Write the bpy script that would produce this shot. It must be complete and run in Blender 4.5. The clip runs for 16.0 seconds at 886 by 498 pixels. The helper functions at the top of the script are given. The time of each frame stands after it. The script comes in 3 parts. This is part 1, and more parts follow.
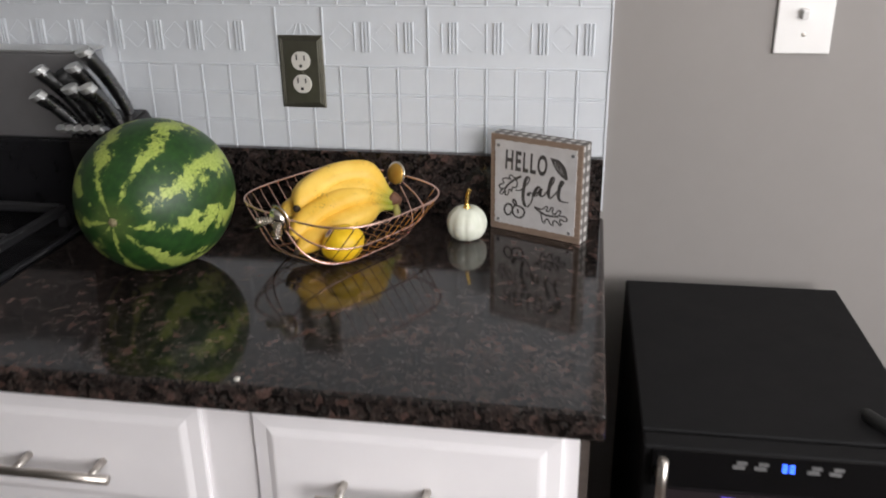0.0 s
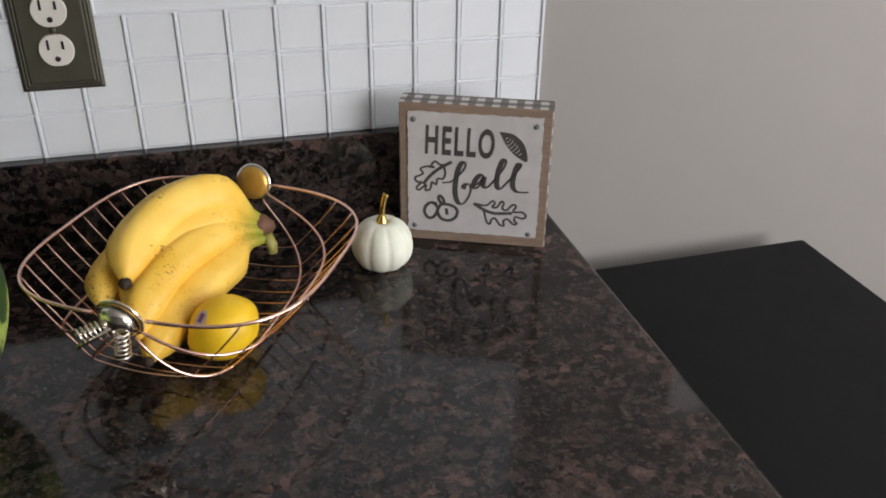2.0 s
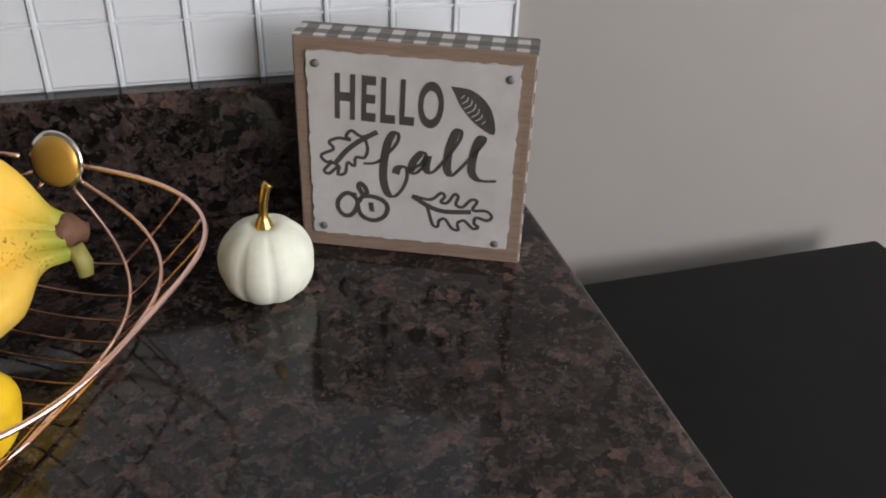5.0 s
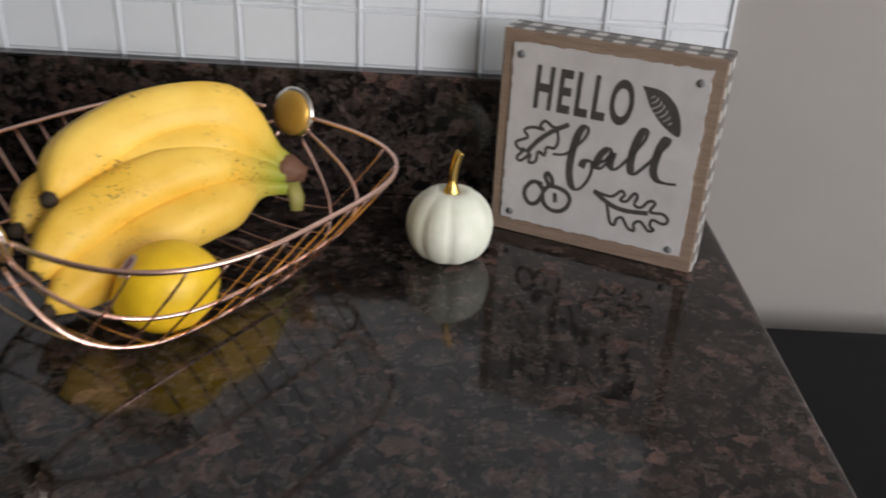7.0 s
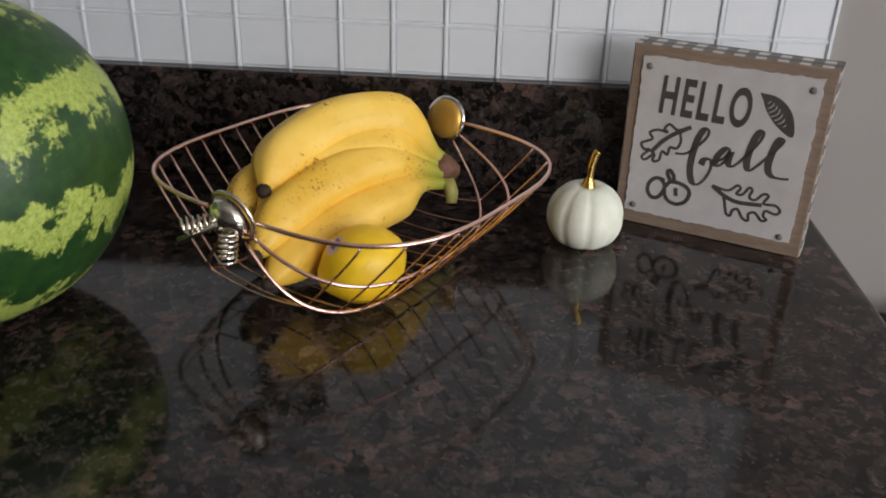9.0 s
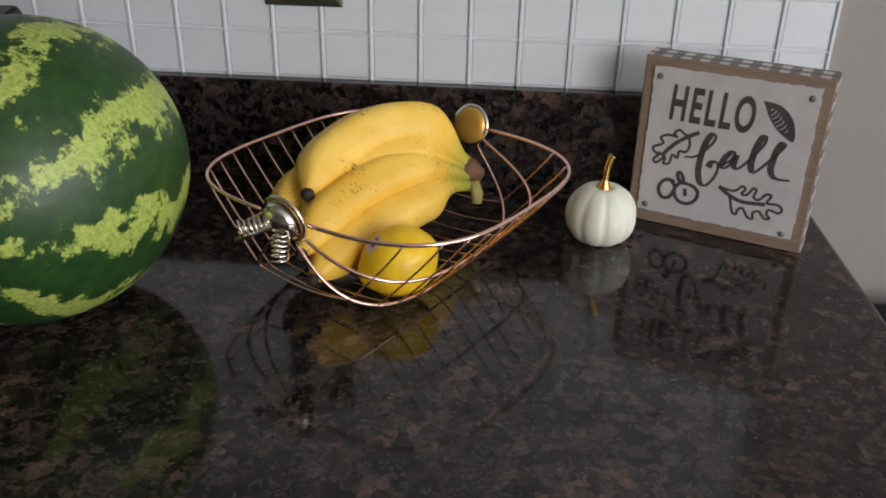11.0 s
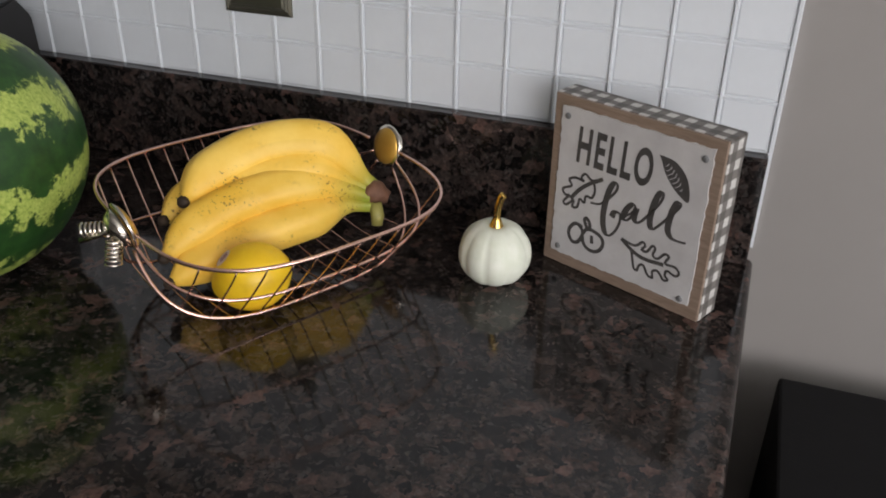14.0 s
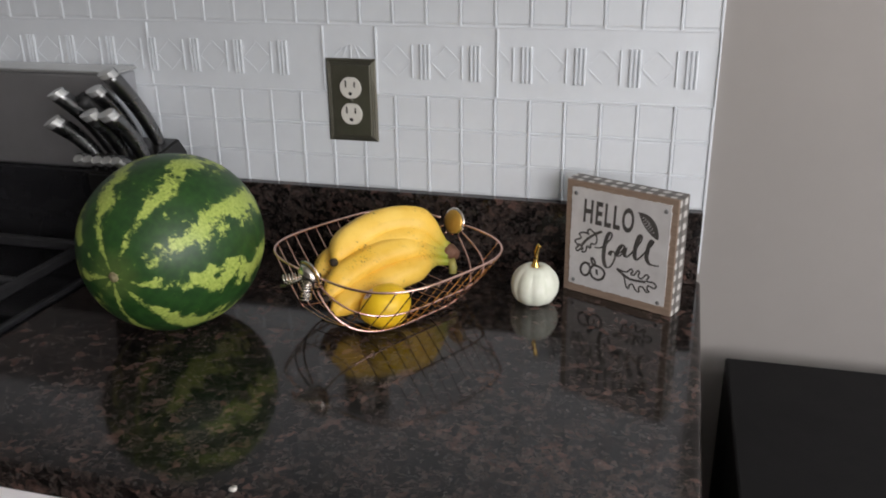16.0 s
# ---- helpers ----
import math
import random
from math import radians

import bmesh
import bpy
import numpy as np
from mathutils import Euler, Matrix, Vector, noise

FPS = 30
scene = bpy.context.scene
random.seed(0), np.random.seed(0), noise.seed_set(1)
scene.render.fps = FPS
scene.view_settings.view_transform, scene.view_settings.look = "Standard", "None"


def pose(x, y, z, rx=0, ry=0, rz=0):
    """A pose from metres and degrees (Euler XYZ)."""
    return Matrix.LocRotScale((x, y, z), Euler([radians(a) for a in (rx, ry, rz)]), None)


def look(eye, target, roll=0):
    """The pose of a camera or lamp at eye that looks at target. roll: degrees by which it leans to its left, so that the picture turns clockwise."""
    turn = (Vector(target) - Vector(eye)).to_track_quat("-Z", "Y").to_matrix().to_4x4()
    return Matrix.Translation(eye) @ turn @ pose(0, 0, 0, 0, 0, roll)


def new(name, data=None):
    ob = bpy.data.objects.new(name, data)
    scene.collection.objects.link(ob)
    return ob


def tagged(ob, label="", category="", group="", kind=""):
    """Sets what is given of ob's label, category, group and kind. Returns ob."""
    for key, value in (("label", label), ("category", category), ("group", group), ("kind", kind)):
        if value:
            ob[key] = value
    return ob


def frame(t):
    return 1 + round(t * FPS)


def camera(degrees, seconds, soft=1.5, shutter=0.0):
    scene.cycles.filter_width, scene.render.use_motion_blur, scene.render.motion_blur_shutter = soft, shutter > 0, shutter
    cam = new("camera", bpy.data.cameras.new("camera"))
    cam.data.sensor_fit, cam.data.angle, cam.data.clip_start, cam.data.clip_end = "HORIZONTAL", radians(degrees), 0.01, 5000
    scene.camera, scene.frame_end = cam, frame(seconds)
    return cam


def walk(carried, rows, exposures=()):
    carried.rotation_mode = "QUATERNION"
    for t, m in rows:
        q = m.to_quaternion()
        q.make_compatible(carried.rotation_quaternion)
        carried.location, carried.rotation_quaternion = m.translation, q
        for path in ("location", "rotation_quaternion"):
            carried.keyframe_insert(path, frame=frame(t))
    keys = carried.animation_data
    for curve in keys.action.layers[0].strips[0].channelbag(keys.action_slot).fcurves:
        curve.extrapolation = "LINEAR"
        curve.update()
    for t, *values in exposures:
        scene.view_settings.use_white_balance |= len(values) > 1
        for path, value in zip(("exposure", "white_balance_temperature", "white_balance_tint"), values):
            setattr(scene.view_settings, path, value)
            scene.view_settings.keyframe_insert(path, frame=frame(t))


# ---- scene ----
cam = camera(54.1, 16.0, 1.85, 0.35)
PATH = [
    (0, (-0.033, -1.346, 1.401), (-0.345, 0.48, 0.646), -0.8),
    (0.5, (-0.117, -1.142, 1.404), (-0.331, 0.687, 0.624), -0.7),
    (1, (-0.169, -0.997, 1.362), (-0.153, 0.82, 0.527), 1.4),
    (1.5, (-0.258, -0.9, 1.361), (0.027, 0.843, 0.423), 1.2),
    (2, (-0.352, -0.868, 1.362), (0.118, 0.809, 0.38), 0.7),
    (2.5, (-0.398, -0.84, 1.352), (0.192, 0.806, 0.381), 0.4),
    (3, (-0.388, -0.783, 1.332), (0.258, 0.818, 0.322), 1.3),
    (3.5, (-0.336, -0.7, 1.302), (0.295, 0.898, 0.276), 1.3),
    (4, (-0.274, -0.62, 1.276), (0.291, 0.962, 0.19), 1.6),
    (4.2, (-0.256, -0.596, 1.275), (0.281, 0.988, 0.177), 1.9),
    (6.3, (-0.207, -0.594, 1.186), (0.105, 1.149, 0.256), 2.5),
    (6.5, (-0.19, -0.61, 1.182), (0.01, 1.167, 0.287), 2.0),
    (7, (-0.198, -0.673, 1.2), (-0.234, 1.11, 0.294), 2.8),
    (7.5, (-0.216, -0.741, 1.223), (-0.451, 1.028, 0.319), 2.9),
    (8, (-0.212, -0.786, 1.244), (-0.533, 0.969, 0.34), 2.6),
    (8.5, (-0.229, -0.798, 1.233), (-0.491, 0.975, 0.345), 3.0),
    (9, (-0.273, -0.767, 1.222), (-0.401, 1.02, 0.334), 1.6),
    (9.2, (-0.297, -0.755, 1.225), (-0.349, 1.02, 0.304), 0.9),
    (11.3, (-0.28, -0.832, 1.262), (-0.433, 0.947, 0.362), 1.3),
    (11.5, (-0.264, -0.84, 1.271), (-0.402, 0.933, 0.357), 1.9),
    (12, (-0.232, -0.844, 1.275), (-0.415, 0.912, 0.335), -0.3),
    (12.5, (-0.19, -0.808, 1.269), (-0.485, 0.92, 0.306), 0.3),
    (13, (-0.121, -0.764, 1.279), (-0.589, 0.93, 0.324), 1.5),
    (13.5, (-0.057, -0.723, 1.275), (-0.672, 0.911, 0.299), 1.6),
    (14, (-0.028, -0.736, 1.292), (-0.626, 0.912, 0.329), 1.1),
    (14.5, (-0.03, -0.815, 1.315), (-0.624, 0.846, 0.372), 0.8),
    (15, (-0.043, -0.919, 1.337), (-0.62, 0.798, 0.49), 0.2),
    (15.5, (-0.046, -1.044, 1.36), (-0.527, 0.735, 0.584), -0.4),
    (16, (-0.045, -1.134, 1.385), (-0.544, 0.663, 0.661), -0.8),
]
walk(cam, [(t, look(eye, target, roll)) for t, eye, target, roll in PATH],
     [(0.0, 0.02), (1.5, 0.08), (4.0, 0.05), (6.5, 0.04), (7.0, -0.05), (8.0, -0.2), (9.0, -0.2), (12.5, -0.22), (14.0, -0.22), (16.0, -0.07)])

# ---- light ----
world = bpy.data.worlds.new("world")
scene.world = world
world.use_nodes = True
wn = world.node_tree.nodes
sky = wn.new("ShaderNodeTexSky")
sky.sky_type, sky.sun_disc = "NISHITA", False
sky.sun_elevation, sky.sun_rotation = radians(38), radians(200)
wn["Background"].inputs["Strength"].default_value = 0.12
world.node_tree.links.new(sky.outputs[0], wn["Background"].inputs[0])


def window_light(name, at, target, w, h, power, colour):
    data = bpy.data.lights.new(name, "AREA")
    data.shape, data.size, data.size_y, data.energy, data.color = "RECTANGLE", w, h, power, colour
    ob = new(name, data)
    ob.matrix_world = look(at, target)
    return ob


window_light("window_light", (1.55, -2.68, 1.70), (1.55, 0, 1.70), 1.4, 1.15, 69, (1.0, 0.95, 0.95))
window_light("side_window_light", (2.42, -1.5, 1.65), (0, -1.5, 1.65), 1.5, 1.15, 33, (0.97, 0.98, 1.0))


# ---- materials ----
class Mat:
    """A node material with short ways to add noise, ramps and bump."""

    def __init__(self, name, colour=(0.8, 0.8, 0.8), rough=0.5, metal=0.0, coat=0.0):
        self.m = bpy.data.materials.new(name)
        self.m.use_nodes = True
        self.t = self.m.node_tree
        self.b = self.t.nodes["Principled BSDF"]
        self.set("Base Color", (*colour, 1)), self.set("Roughness", rough), self.set("Metallic", metal), self.set("Coat Weight", coat)
        self.co = self.t.nodes.new("ShaderNodeTexCoord").outputs["Object"]

    def set(self, key, value):
        self.b.inputs[key].default_value = value

    def node(self, kind, ins=(), operation=None):
        n = self.t.nodes.new("ShaderNode" + kind)
        if operation:
            n.operation = operation
        for k, v in dict(ins).items():
            if isinstance(v, bpy.types.NodeSocket):
                self.t.links.new(v, n.inputs[k])
            else:
                n.inputs[k].default_value = v
        return n

    def noise(self, scale, detail=4, rough=0.6, distort=0.0, co=None):
        n = self.node("TexNoise", {"Vector": co or self.co, "Scale": scale, "Detail": detail, "Roughness": rough, "Distortion": distort})
        return n.outputs["Fac"]

    def ramp(self, fac, stops):
        n = self.node("ValToRGB", {"Fac": fac})
        e = n.color_ramp.elements
        while len(e) < len(stops):
            e.new(0.5)
        for el, (p, c) in zip(e, stops):
            el.position, el.color = p, (*c, 1) if len(c) == 3 else c
        return n.outputs["Color"]

    def math(self, op, a, b=0.0, c=0.0):
        return self.node("Math", {0: a, 1: b, 2: c}, operation=op).outputs[0]

    def mix(self, fac, a, b, mode="MIX"):
        n = self.t.nodes.new("ShaderNodeMix")
        n.data_type, n.blend_type = "RGBA", mode
        for sock, v in ((n.inputs[0], fac), (n.inputs[6], a), (n.inputs[7], b)):
            if isinstance(v, bpy.types.NodeSocket):
                self.t.links.new(v, sock)
            else:
                sock.default_value = v if isinstance(v, float) else (*v, 1)
        return n.outputs[2]

    def to(self, key, sock):
        self.t.links.new(sock, self.b.inputs[key])
        return self

    def bump(self, fac, strength=0.3, distance=0.001):
        n = self.node("Bump", {"Height": fac, "Strength": strength, "Distance": distance})
        self.t.links.new(n.outputs[0], self.b.inputs["Normal"])
        return self


def grainy(name, colour, rough=0.5, metal=0.0, vary=0.12, scale=40, bump=0.15, coat=0.0, dist=0.0006):
    """A plain surface with two scales of variation."""
    m = Mat(name, colour, rough, metal, coat)
    lo, hi = [c * (1 - vary) for c in colour], [min(1, c * (1 + vary)) for c in colour]
    a = m.math("MULTIPLY_ADD", m.noise(scale, 5), 0.5, m.math("MULTIPLY", m.noise(scale / 9, 3), 0.5))
    m.to("Base Color", m.ramp(a, [(0.3, lo), (0.7, hi)]))
    m.to("Roughness", m.math("MULTIPLY_ADD", m.noise(scale / 3, 4), 0.25 * rough, rough * 0.87))
    return m.bump(m.noise(scale * 4, 3), bump, dist).m


def granite_material():
    """Polished stone: dark crystals with brown and pink ones between, all broken up by fine flecks."""
    m = Mat("granite", rough=0.06)
    wob = m.node("TexNoise", {"Vector": m.co, "Scale": 95.0, "Detail": 3.0, "Roughness": 0.6}).outputs["Color"]
    off = m.node("VectorMath", {0: wob, 1: (0.5, 0.5, 0.5)}, operation="SUBTRACT").outputs[0]
    off = m.node("VectorMath", {0: off, "Scale": 0.016}, operation="SCALE").outputs[0]
    co = m.node("VectorMath", {0: m.co, 1: off}, operation="ADD").outputs[0]

    def crystals(scale):
        cell = m.node("TexVoronoi", {"Vector": co, "Scale": scale})
        return m.node("SeparateColor", {0: cell.outputs["Color"]}).outputs

    large, small = crystals(120.0), crystals(290.0)
    cloud = m.noise(17, 4, 0.6, 0.4)
    fine = m.noise(320, 5, 0.72, 0.5)
    key = m.math("MULTIPLY_ADD", large[0], 0.50, m.math("MULTIPLY_ADD", small[0], 0.22, m.math("MULTIPLY", cloud, 0.62)))
    col = m.ramp(key, [(0.46, (0.0035, 0.0032, 0.0032)), (0.61, (0.0125, 0.0102, 0.0098)), (0.78, (0.023, 0.0178, 0.0162)), (0.97, (0.047, 0.0345, 0.0305))])
    pink = m.math("MULTIPLY", m.ramp(large[1], [(0.80, (0, 0, 0)), (0.90, (1, 1, 1))]), m.ramp(cloud, [(0.44, (0, 0, 0)), (0.60, (1, 1, 1))]))
    col = m.mix(m.math("MULTIPLY", pink, 0.62), col, (0.125, 0.074, 0.062))
    grey = m.ramp(small[1], [(0.86, (0, 0, 0)), (0.93, (1, 1, 1))])
    col = m.mix(m.math("MULTIPLY", grey, 0.28), col, (0.10, 0.092, 0.086))
    fleck = m.math("MULTIPLY", m.ramp(m.noise(300, 4, 0.65, 1.2), [(0.58, (0, 0, 0)), (0.70, (1, 1, 1))]), m.ramp(m.noise(60, 3, 0.6), [(0.42, (0, 0, 0)), (0.60, (1, 1, 1))]))
    col = m.mix(m.math("MULTIPLY", fleck, 0.55), col, (0.20, 0.145, 0.125))
    col = m.mix(0.6, col, m.ramp(fine, [(0.32, (0.25, 0.25, 0.25)), (0.66, (1.7, 1.65, 1.6))]), "MULTIPLY")
    m.to("Base Color", col)
    m.to("Roughness", m.math("MULTIPLY_ADD", fine, 0.08, 0.05))
    m.set("IOR", 1.46)
    return m.bump(m.noise(14, 2), 0.03, 0.001).m


def melon_material():
    m = Mat("melon_rind", rough=0.32)
    xyz = m.node("SeparateXYZ", {0: m.co}).outputs
    turn = m.math("ARCTAN2", xyz[2], xyz[0])
    along = m.math("DIVIDE", xyz[1], 0.118)
    ring = m.node("CombineXYZ", {0: m.math("COSINE", turn), 1: m.math("MULTIPLY", along, 0.8), 2: m.math("SINE", turn)}).outputs[0]
    solid = m.node("VectorMath", {0: m.co, "Scale": 9.2}, operation="SCALE").outputs[0]
    wob = m.noise(2.2, 2, 0.5, 0.0, ring)
    rag = m.noise(7, 6, 0.70, 0.3, solid)
    fine = m.noise(34, 4, 0.75, 0.3, solid)
    wave = m.math("SINE", m.math("MULTIPLY_ADD", turn, 9.0, m.math("MULTIPLY_ADD", wob, 3.4, 0.9)))
    blot = m.noise(6.0, 3, 0.6, 0.3, m.node("Mapping", {"Vector": solid, "Scale": (1.0, 1.0, 1.0)}).outputs[0])
    v = m.math("MULTIPLY_ADD", rag, 2.4, m.math("MULTIPLY_ADD", fine, 2.8, m.math("MULTIPLY_ADD", wave, 1.35, -0.85)))
    v = m.math("ADD", v, m.math("MULTIPLY_ADD", blot, 7.8, -4.0))
    v = m.math("ADD", v, m.math("MULTIPLY", m.noise(3.1, 2, 0.5, 0.0, ring), 1.2))
    v = m.math("SUBTRACT", v, m.math("MULTIPLY", m.math("MAXIMUM", m.math("SUBTRACT", m.math("MULTIPLY", along, -1.0), 0.62), 0.0), 2.2))
    v = m.math("ADD", v, m.math("MULTIPLY_ADD", m.noise(110, 3, 0.7, 0.2, solid), 1.3, -0.65))
    mask = m.ramp(m.math("MULTIPLY", v, 0.2), [(0.515, (0, 0, 0)), (0.57, (0.4, 0.4, 0.4)), (0.65, (1, 1, 1))])
    dark = m.ramp(m.noise(12, 4, 0.6, 0.0, solid), [(0.3, (0.011, 0.042, 0.010)), (0.7, (0.026, 0.082, 0.015))])
    light = m.ramp(fine, [(0.3, (0.18, 0.28, 0.035)), (0.62, (0.46, 0.54, 0.13))])
    col = m.mix(mask, dark, light)
    pole = m.ramp(m.math("MULTIPLY", along, -1.0), [(0.93, (0, 0, 0)), (0.985, (1, 1, 1))])
    col = m.mix(m.math("MULTIPLY", pole, 0.5), col, (0.14, 0.19, 0.05))
    m.to("Base Color", col)
    m.to("Roughness", m.math("MULTIPLY_ADD", rag, 0.15, 0.36))
    return m.bump(m.noise(8, 3, 0.5, 0.0, ring), 0.15, 0.002).m


def banana_material():
    m = Mat("banana_peel", rough=0.52)
    uv = m.node("UVMap").outputs[0]
    u = m.node("SeparateXYZ", {0: uv}).outputs[0]
    base = m.ramp(m.noise(22, 4), [(0.3, (0.83, 0.495, 0.05)), (0.7, (0.96, 0.65, 0.13))])
    col = m.mix(m.ramp(u, [(0.05, (1, 1, 1)), (0.30, (0, 0, 0))]), base, (0.27, 0.31, 0.03))
    freck = m.ramp(m.noise(380, 2, 0.4, 0.0), [(0.60, (0, 0, 0)), (0.67, (1, 1, 1))])
    where = m.ramp(m.noise(26, 2, 0.5), [(0.515, (0, 0, 0)), (0.62, (1, 1, 1))])
    col = m.mix(m.math("MULTIPLY", m.math("MULTIPLY", freck, where), 0.8), col, (0.16, 0.065, 0.015))
    bruise = m.ramp(m.noise(55, 5, 0.7), [(0.60, (0, 0, 0)), (0.74, (1, 1, 1))])
    col = m.mix(m.math("MULTIPLY", bruise, 0.35), col, (0.36, 0.18, 0.03))
    v = m.node("SeparateXYZ", {0: uv}).outputs[1]
    edge = m.math("ABSOLUTE", m.math("SUBTRACT", m.math("FRACT", m.math("ADD", m.math("MULTIPLY", v, 5.0), 0.56)), 0.5))
    line = m.math("MULTIPLY", m.ramp(edge, [(0.0, (1, 1, 1)), (0.07, (0, 0, 0))]), m.ramp(m.noise(30, 3), [(0.4, (0, 0, 0)), (0.6, (1, 1, 1))]))
    col = m.mix(m.math("MULTIPLY", line, 0.5), col, (0.36, 0.22, 0.03))
    m.to("Base Color", col)
    return m.bump(m.math("ADD", m.noise(120, 3), m.math("MULTIPLY", m.noise(24, 2), 3.0)), 0.25, 0.0008).m


def gingham_material():
    m = Mat("gingham_paper", rough=0.6)
    xyz = m.node("SeparateXYZ", {0: m.co}).outputs
    size = 0.0158
    band = [m.math("LESS_THAN", m.math("FRACT", m.math("DIVIDE", m.math("ADD", c, off), p)), 0.5) for c, off, p in ((xyz[0], 0.0, size), (xyz[1], 0.002, 0.0158), (xyz[2], 0.0, size))]
    total = m.math("ADD", band[0], m.math("ADD", band[1], band[2]))
    side = m.math("MULTIPLY", m.math("MINIMUM", total, 3.0), 0.333)
    col = m.ramp(side, [(0.0, (0.11, 0.10, 0.09)), (0.34, (0.19, 0.175, 0.16)), (0.66, (0.62, 0.60, 0.57)), (1.0, (0.86, 0.85, 0.83))])
    grain = m.ramp(m.noise(300, 3), [(0.3, (0.8, 0.8, 0.8)), (0.7, (1, 1, 1))])
    m.to("Base Color", m.mix(1.0, col, grain, "MULTIPLY"))
    return m.m


def wood_material(name, dark, light, scale=30):
    m = Mat(name, rough=0.6)
    st = m.node("Mapping", {"Vector": m.co, "Scale": (1, 8, 8)}).outputs[0]
    m.to("Base Color", m.ramp(m.noise(scale, 6, 0.65, 1.0, st), [(0.3, dark), (0.7, light)]))
    return m.bump(m.noise(scale * 3, 4, 0.6, 0.0, st), 0.3, 0.0006).m


def painted_plate_material():
    m = Mat("distressed_white_metal", rough=0.5)
    base = m.ramp(m.noise(30, 5, 0.6), [(0.3, (0.47, 0.455, 0.45)), (0.7, (0.58, 0.57, 0.565))])
    spots = m.ramp(m.noise(260, 4, 0.6), [(0.70, (0, 0, 0)), (0.76, (1, 1, 1))])
    m.to("Base Color", m.mix(m.math("MULTIPLY", spots, 0.5), base, (0.35, 0.27, 0.2)))
    return m.m


def pumpkin_material():
    m = Mat("cream_pumpkin", rough=0.55)
    m.to("Base Color", m.ramp(m.noise(60, 5, 0.6), [(0.3, (0.66, 0.69, 0.56)), (0.7, (0.78, 0.79, 0.69))]))
    return m.bump(m.noise(180, 3), 0.2, 0.0006).m


GRANITE = granite_material()
WALL = grainy("painted_wall", (0.262, 0.245, 0.232), 0.62, vary=0.03, scale=24, bump=0.12)
ROOM = grainy("room_paint", (0.36, 0.345, 0.325), 0.7, vary=0.05, scale=8)
CEIL = grainy("ceiling_paint", (0.82, 0.82, 0.81), 0.8, vary=0.04, scale=10)
FLOOR = wood_material("floor_boards", (0.035, 0.022, 0.014), (0.075, 0.048, 0.03), 6)
TIN = grainy("white_pressed_panel", (0.64, 0.67, 0.70), 0.34, vary=0.04, scale=50, bump=0.2)
CAB = grainy("white_cabinet_paint", (0.90, 0.88, 0.89), 0.35, vary=0.025, scale=20, bump=0.05)
CABSIDE = wood_material("dark_side_panel", (0.035, 0.026, 0.022), (0.07, 0.055, 0.045), 14)
NICKEL = grainy("brushed_nickel", (0.62, 0.58, 0.53), 0.3, 1.0, vary=0.05, scale=90)
STEEL = grainy("stainless_steel", (0.60, 0.60, 0.62), 0.5, 1.0, vary=0.05, scale=40)
KNIFE = grainy("polished_knife_steel", (0.17, 0.17, 0.172), 0.28, 1.0, vary=0.1, scale=60)
KNIFEEND = grainy("bright_steel_cap", (0.78, 0.78, 0.77), 0.55, 1.0, vary=0.05, scale=60)
COPPER = grainy("rose_gold_wire", (0.99, 0.62, 0.52), 0.26, 1.0, vary=0.08, scale=90, bump=0.05)
SILVERY = grainy("pale_gold_coil", (0.80, 0.74, 0.66), 0.16, 1.0, vary=0.08, scale=90, bump=0.05)
AMBER = grainy("gold_concave_disc", (0.62, 0.36, 0.07), 0.38, 0.55, vary=0.15, scale=60)
GOLD = grainy("gold_paint", (0.72, 0.48, 0.14), 0.24, 1.0, vary=0.12, scale=120)
BLACK = grainy("black_enamel", (0.016, 0.016, 0.018), 0.16, vary=0.2, scale=30, bump=0.03)
IRON = grainy("cast_iron", (0.022, 0.022, 0.024), 0.55, vary=0.3, scale=120, bump=0.4)
COOLER = grainy("black_textured_steel", (0.009, 0.009, 0.0095), 0.6, vary=0.12, scale=60, bump=0.25)
COOLER.node_tree.nodes["Principled BSDF"].inputs["Specular IOR Level"].default_value = 0.14
GLOSS = grainy("black_gloss_plastic", (0.004, 0.004, 0.0045), 0.2, vary=0.2, scale=30, bump=0.02)
GLOSS.node_tree.nodes["Principled BSDF"].inputs["Specular IOR Level"].default_value = 0.2
RUBBER = grainy("black_rubber", (0.012, 0.012, 0.012), 0.6, vary=0.2, scale=60)
BLOCK = grainy("black_knife_block", (0.014, 0.013, 0.013), 0.35, vary=0.25, scale=50)
BRONZE = grainy("antique_pewter_plate", (0.115, 0.11, 0.085), 0.33, 0.65, vary=0.15, scale=70)
IVORY = grainy("ivory_plastic", (0.62, 0.60, 0.55), 0.35, vary=0.02, scale=40, bump=0.02)
SLOT = grainy("dark_slot", (0.01, 0.01, 0.01), 0.6)
WHITEPLATE = grainy("white_switch_plastic", (0.80, 0.79, 0.77), 0.35, vary=0.02, scale=40, bump=0.02)
FRAMEWOOD = wood_material("weathered_brown_wood", (0.19, 0.135, 0.098), (0.30, 0.220, 0.165), 34)
PLATE = painted_plate_material()
INK = grainy("charcoal_ink", (0.055, 0.05, 0.047), 0.7, vary=0.3, scale=150)
GINGHAM = gingham_material()
NAIL = grainy("galvanised_nail", (0.20, 0.20, 0.20), 0.65, 0.4, vary=0.25, scale=300)
PUMPKIN = pumpkin_material()
MELON = melon_material()
STUB = grainy("dry_melon_scar", (0.22, 0.19, 0.10), 0.7, vary=0.4, scale=200, bump=0.6)
BANANA = banana_material()
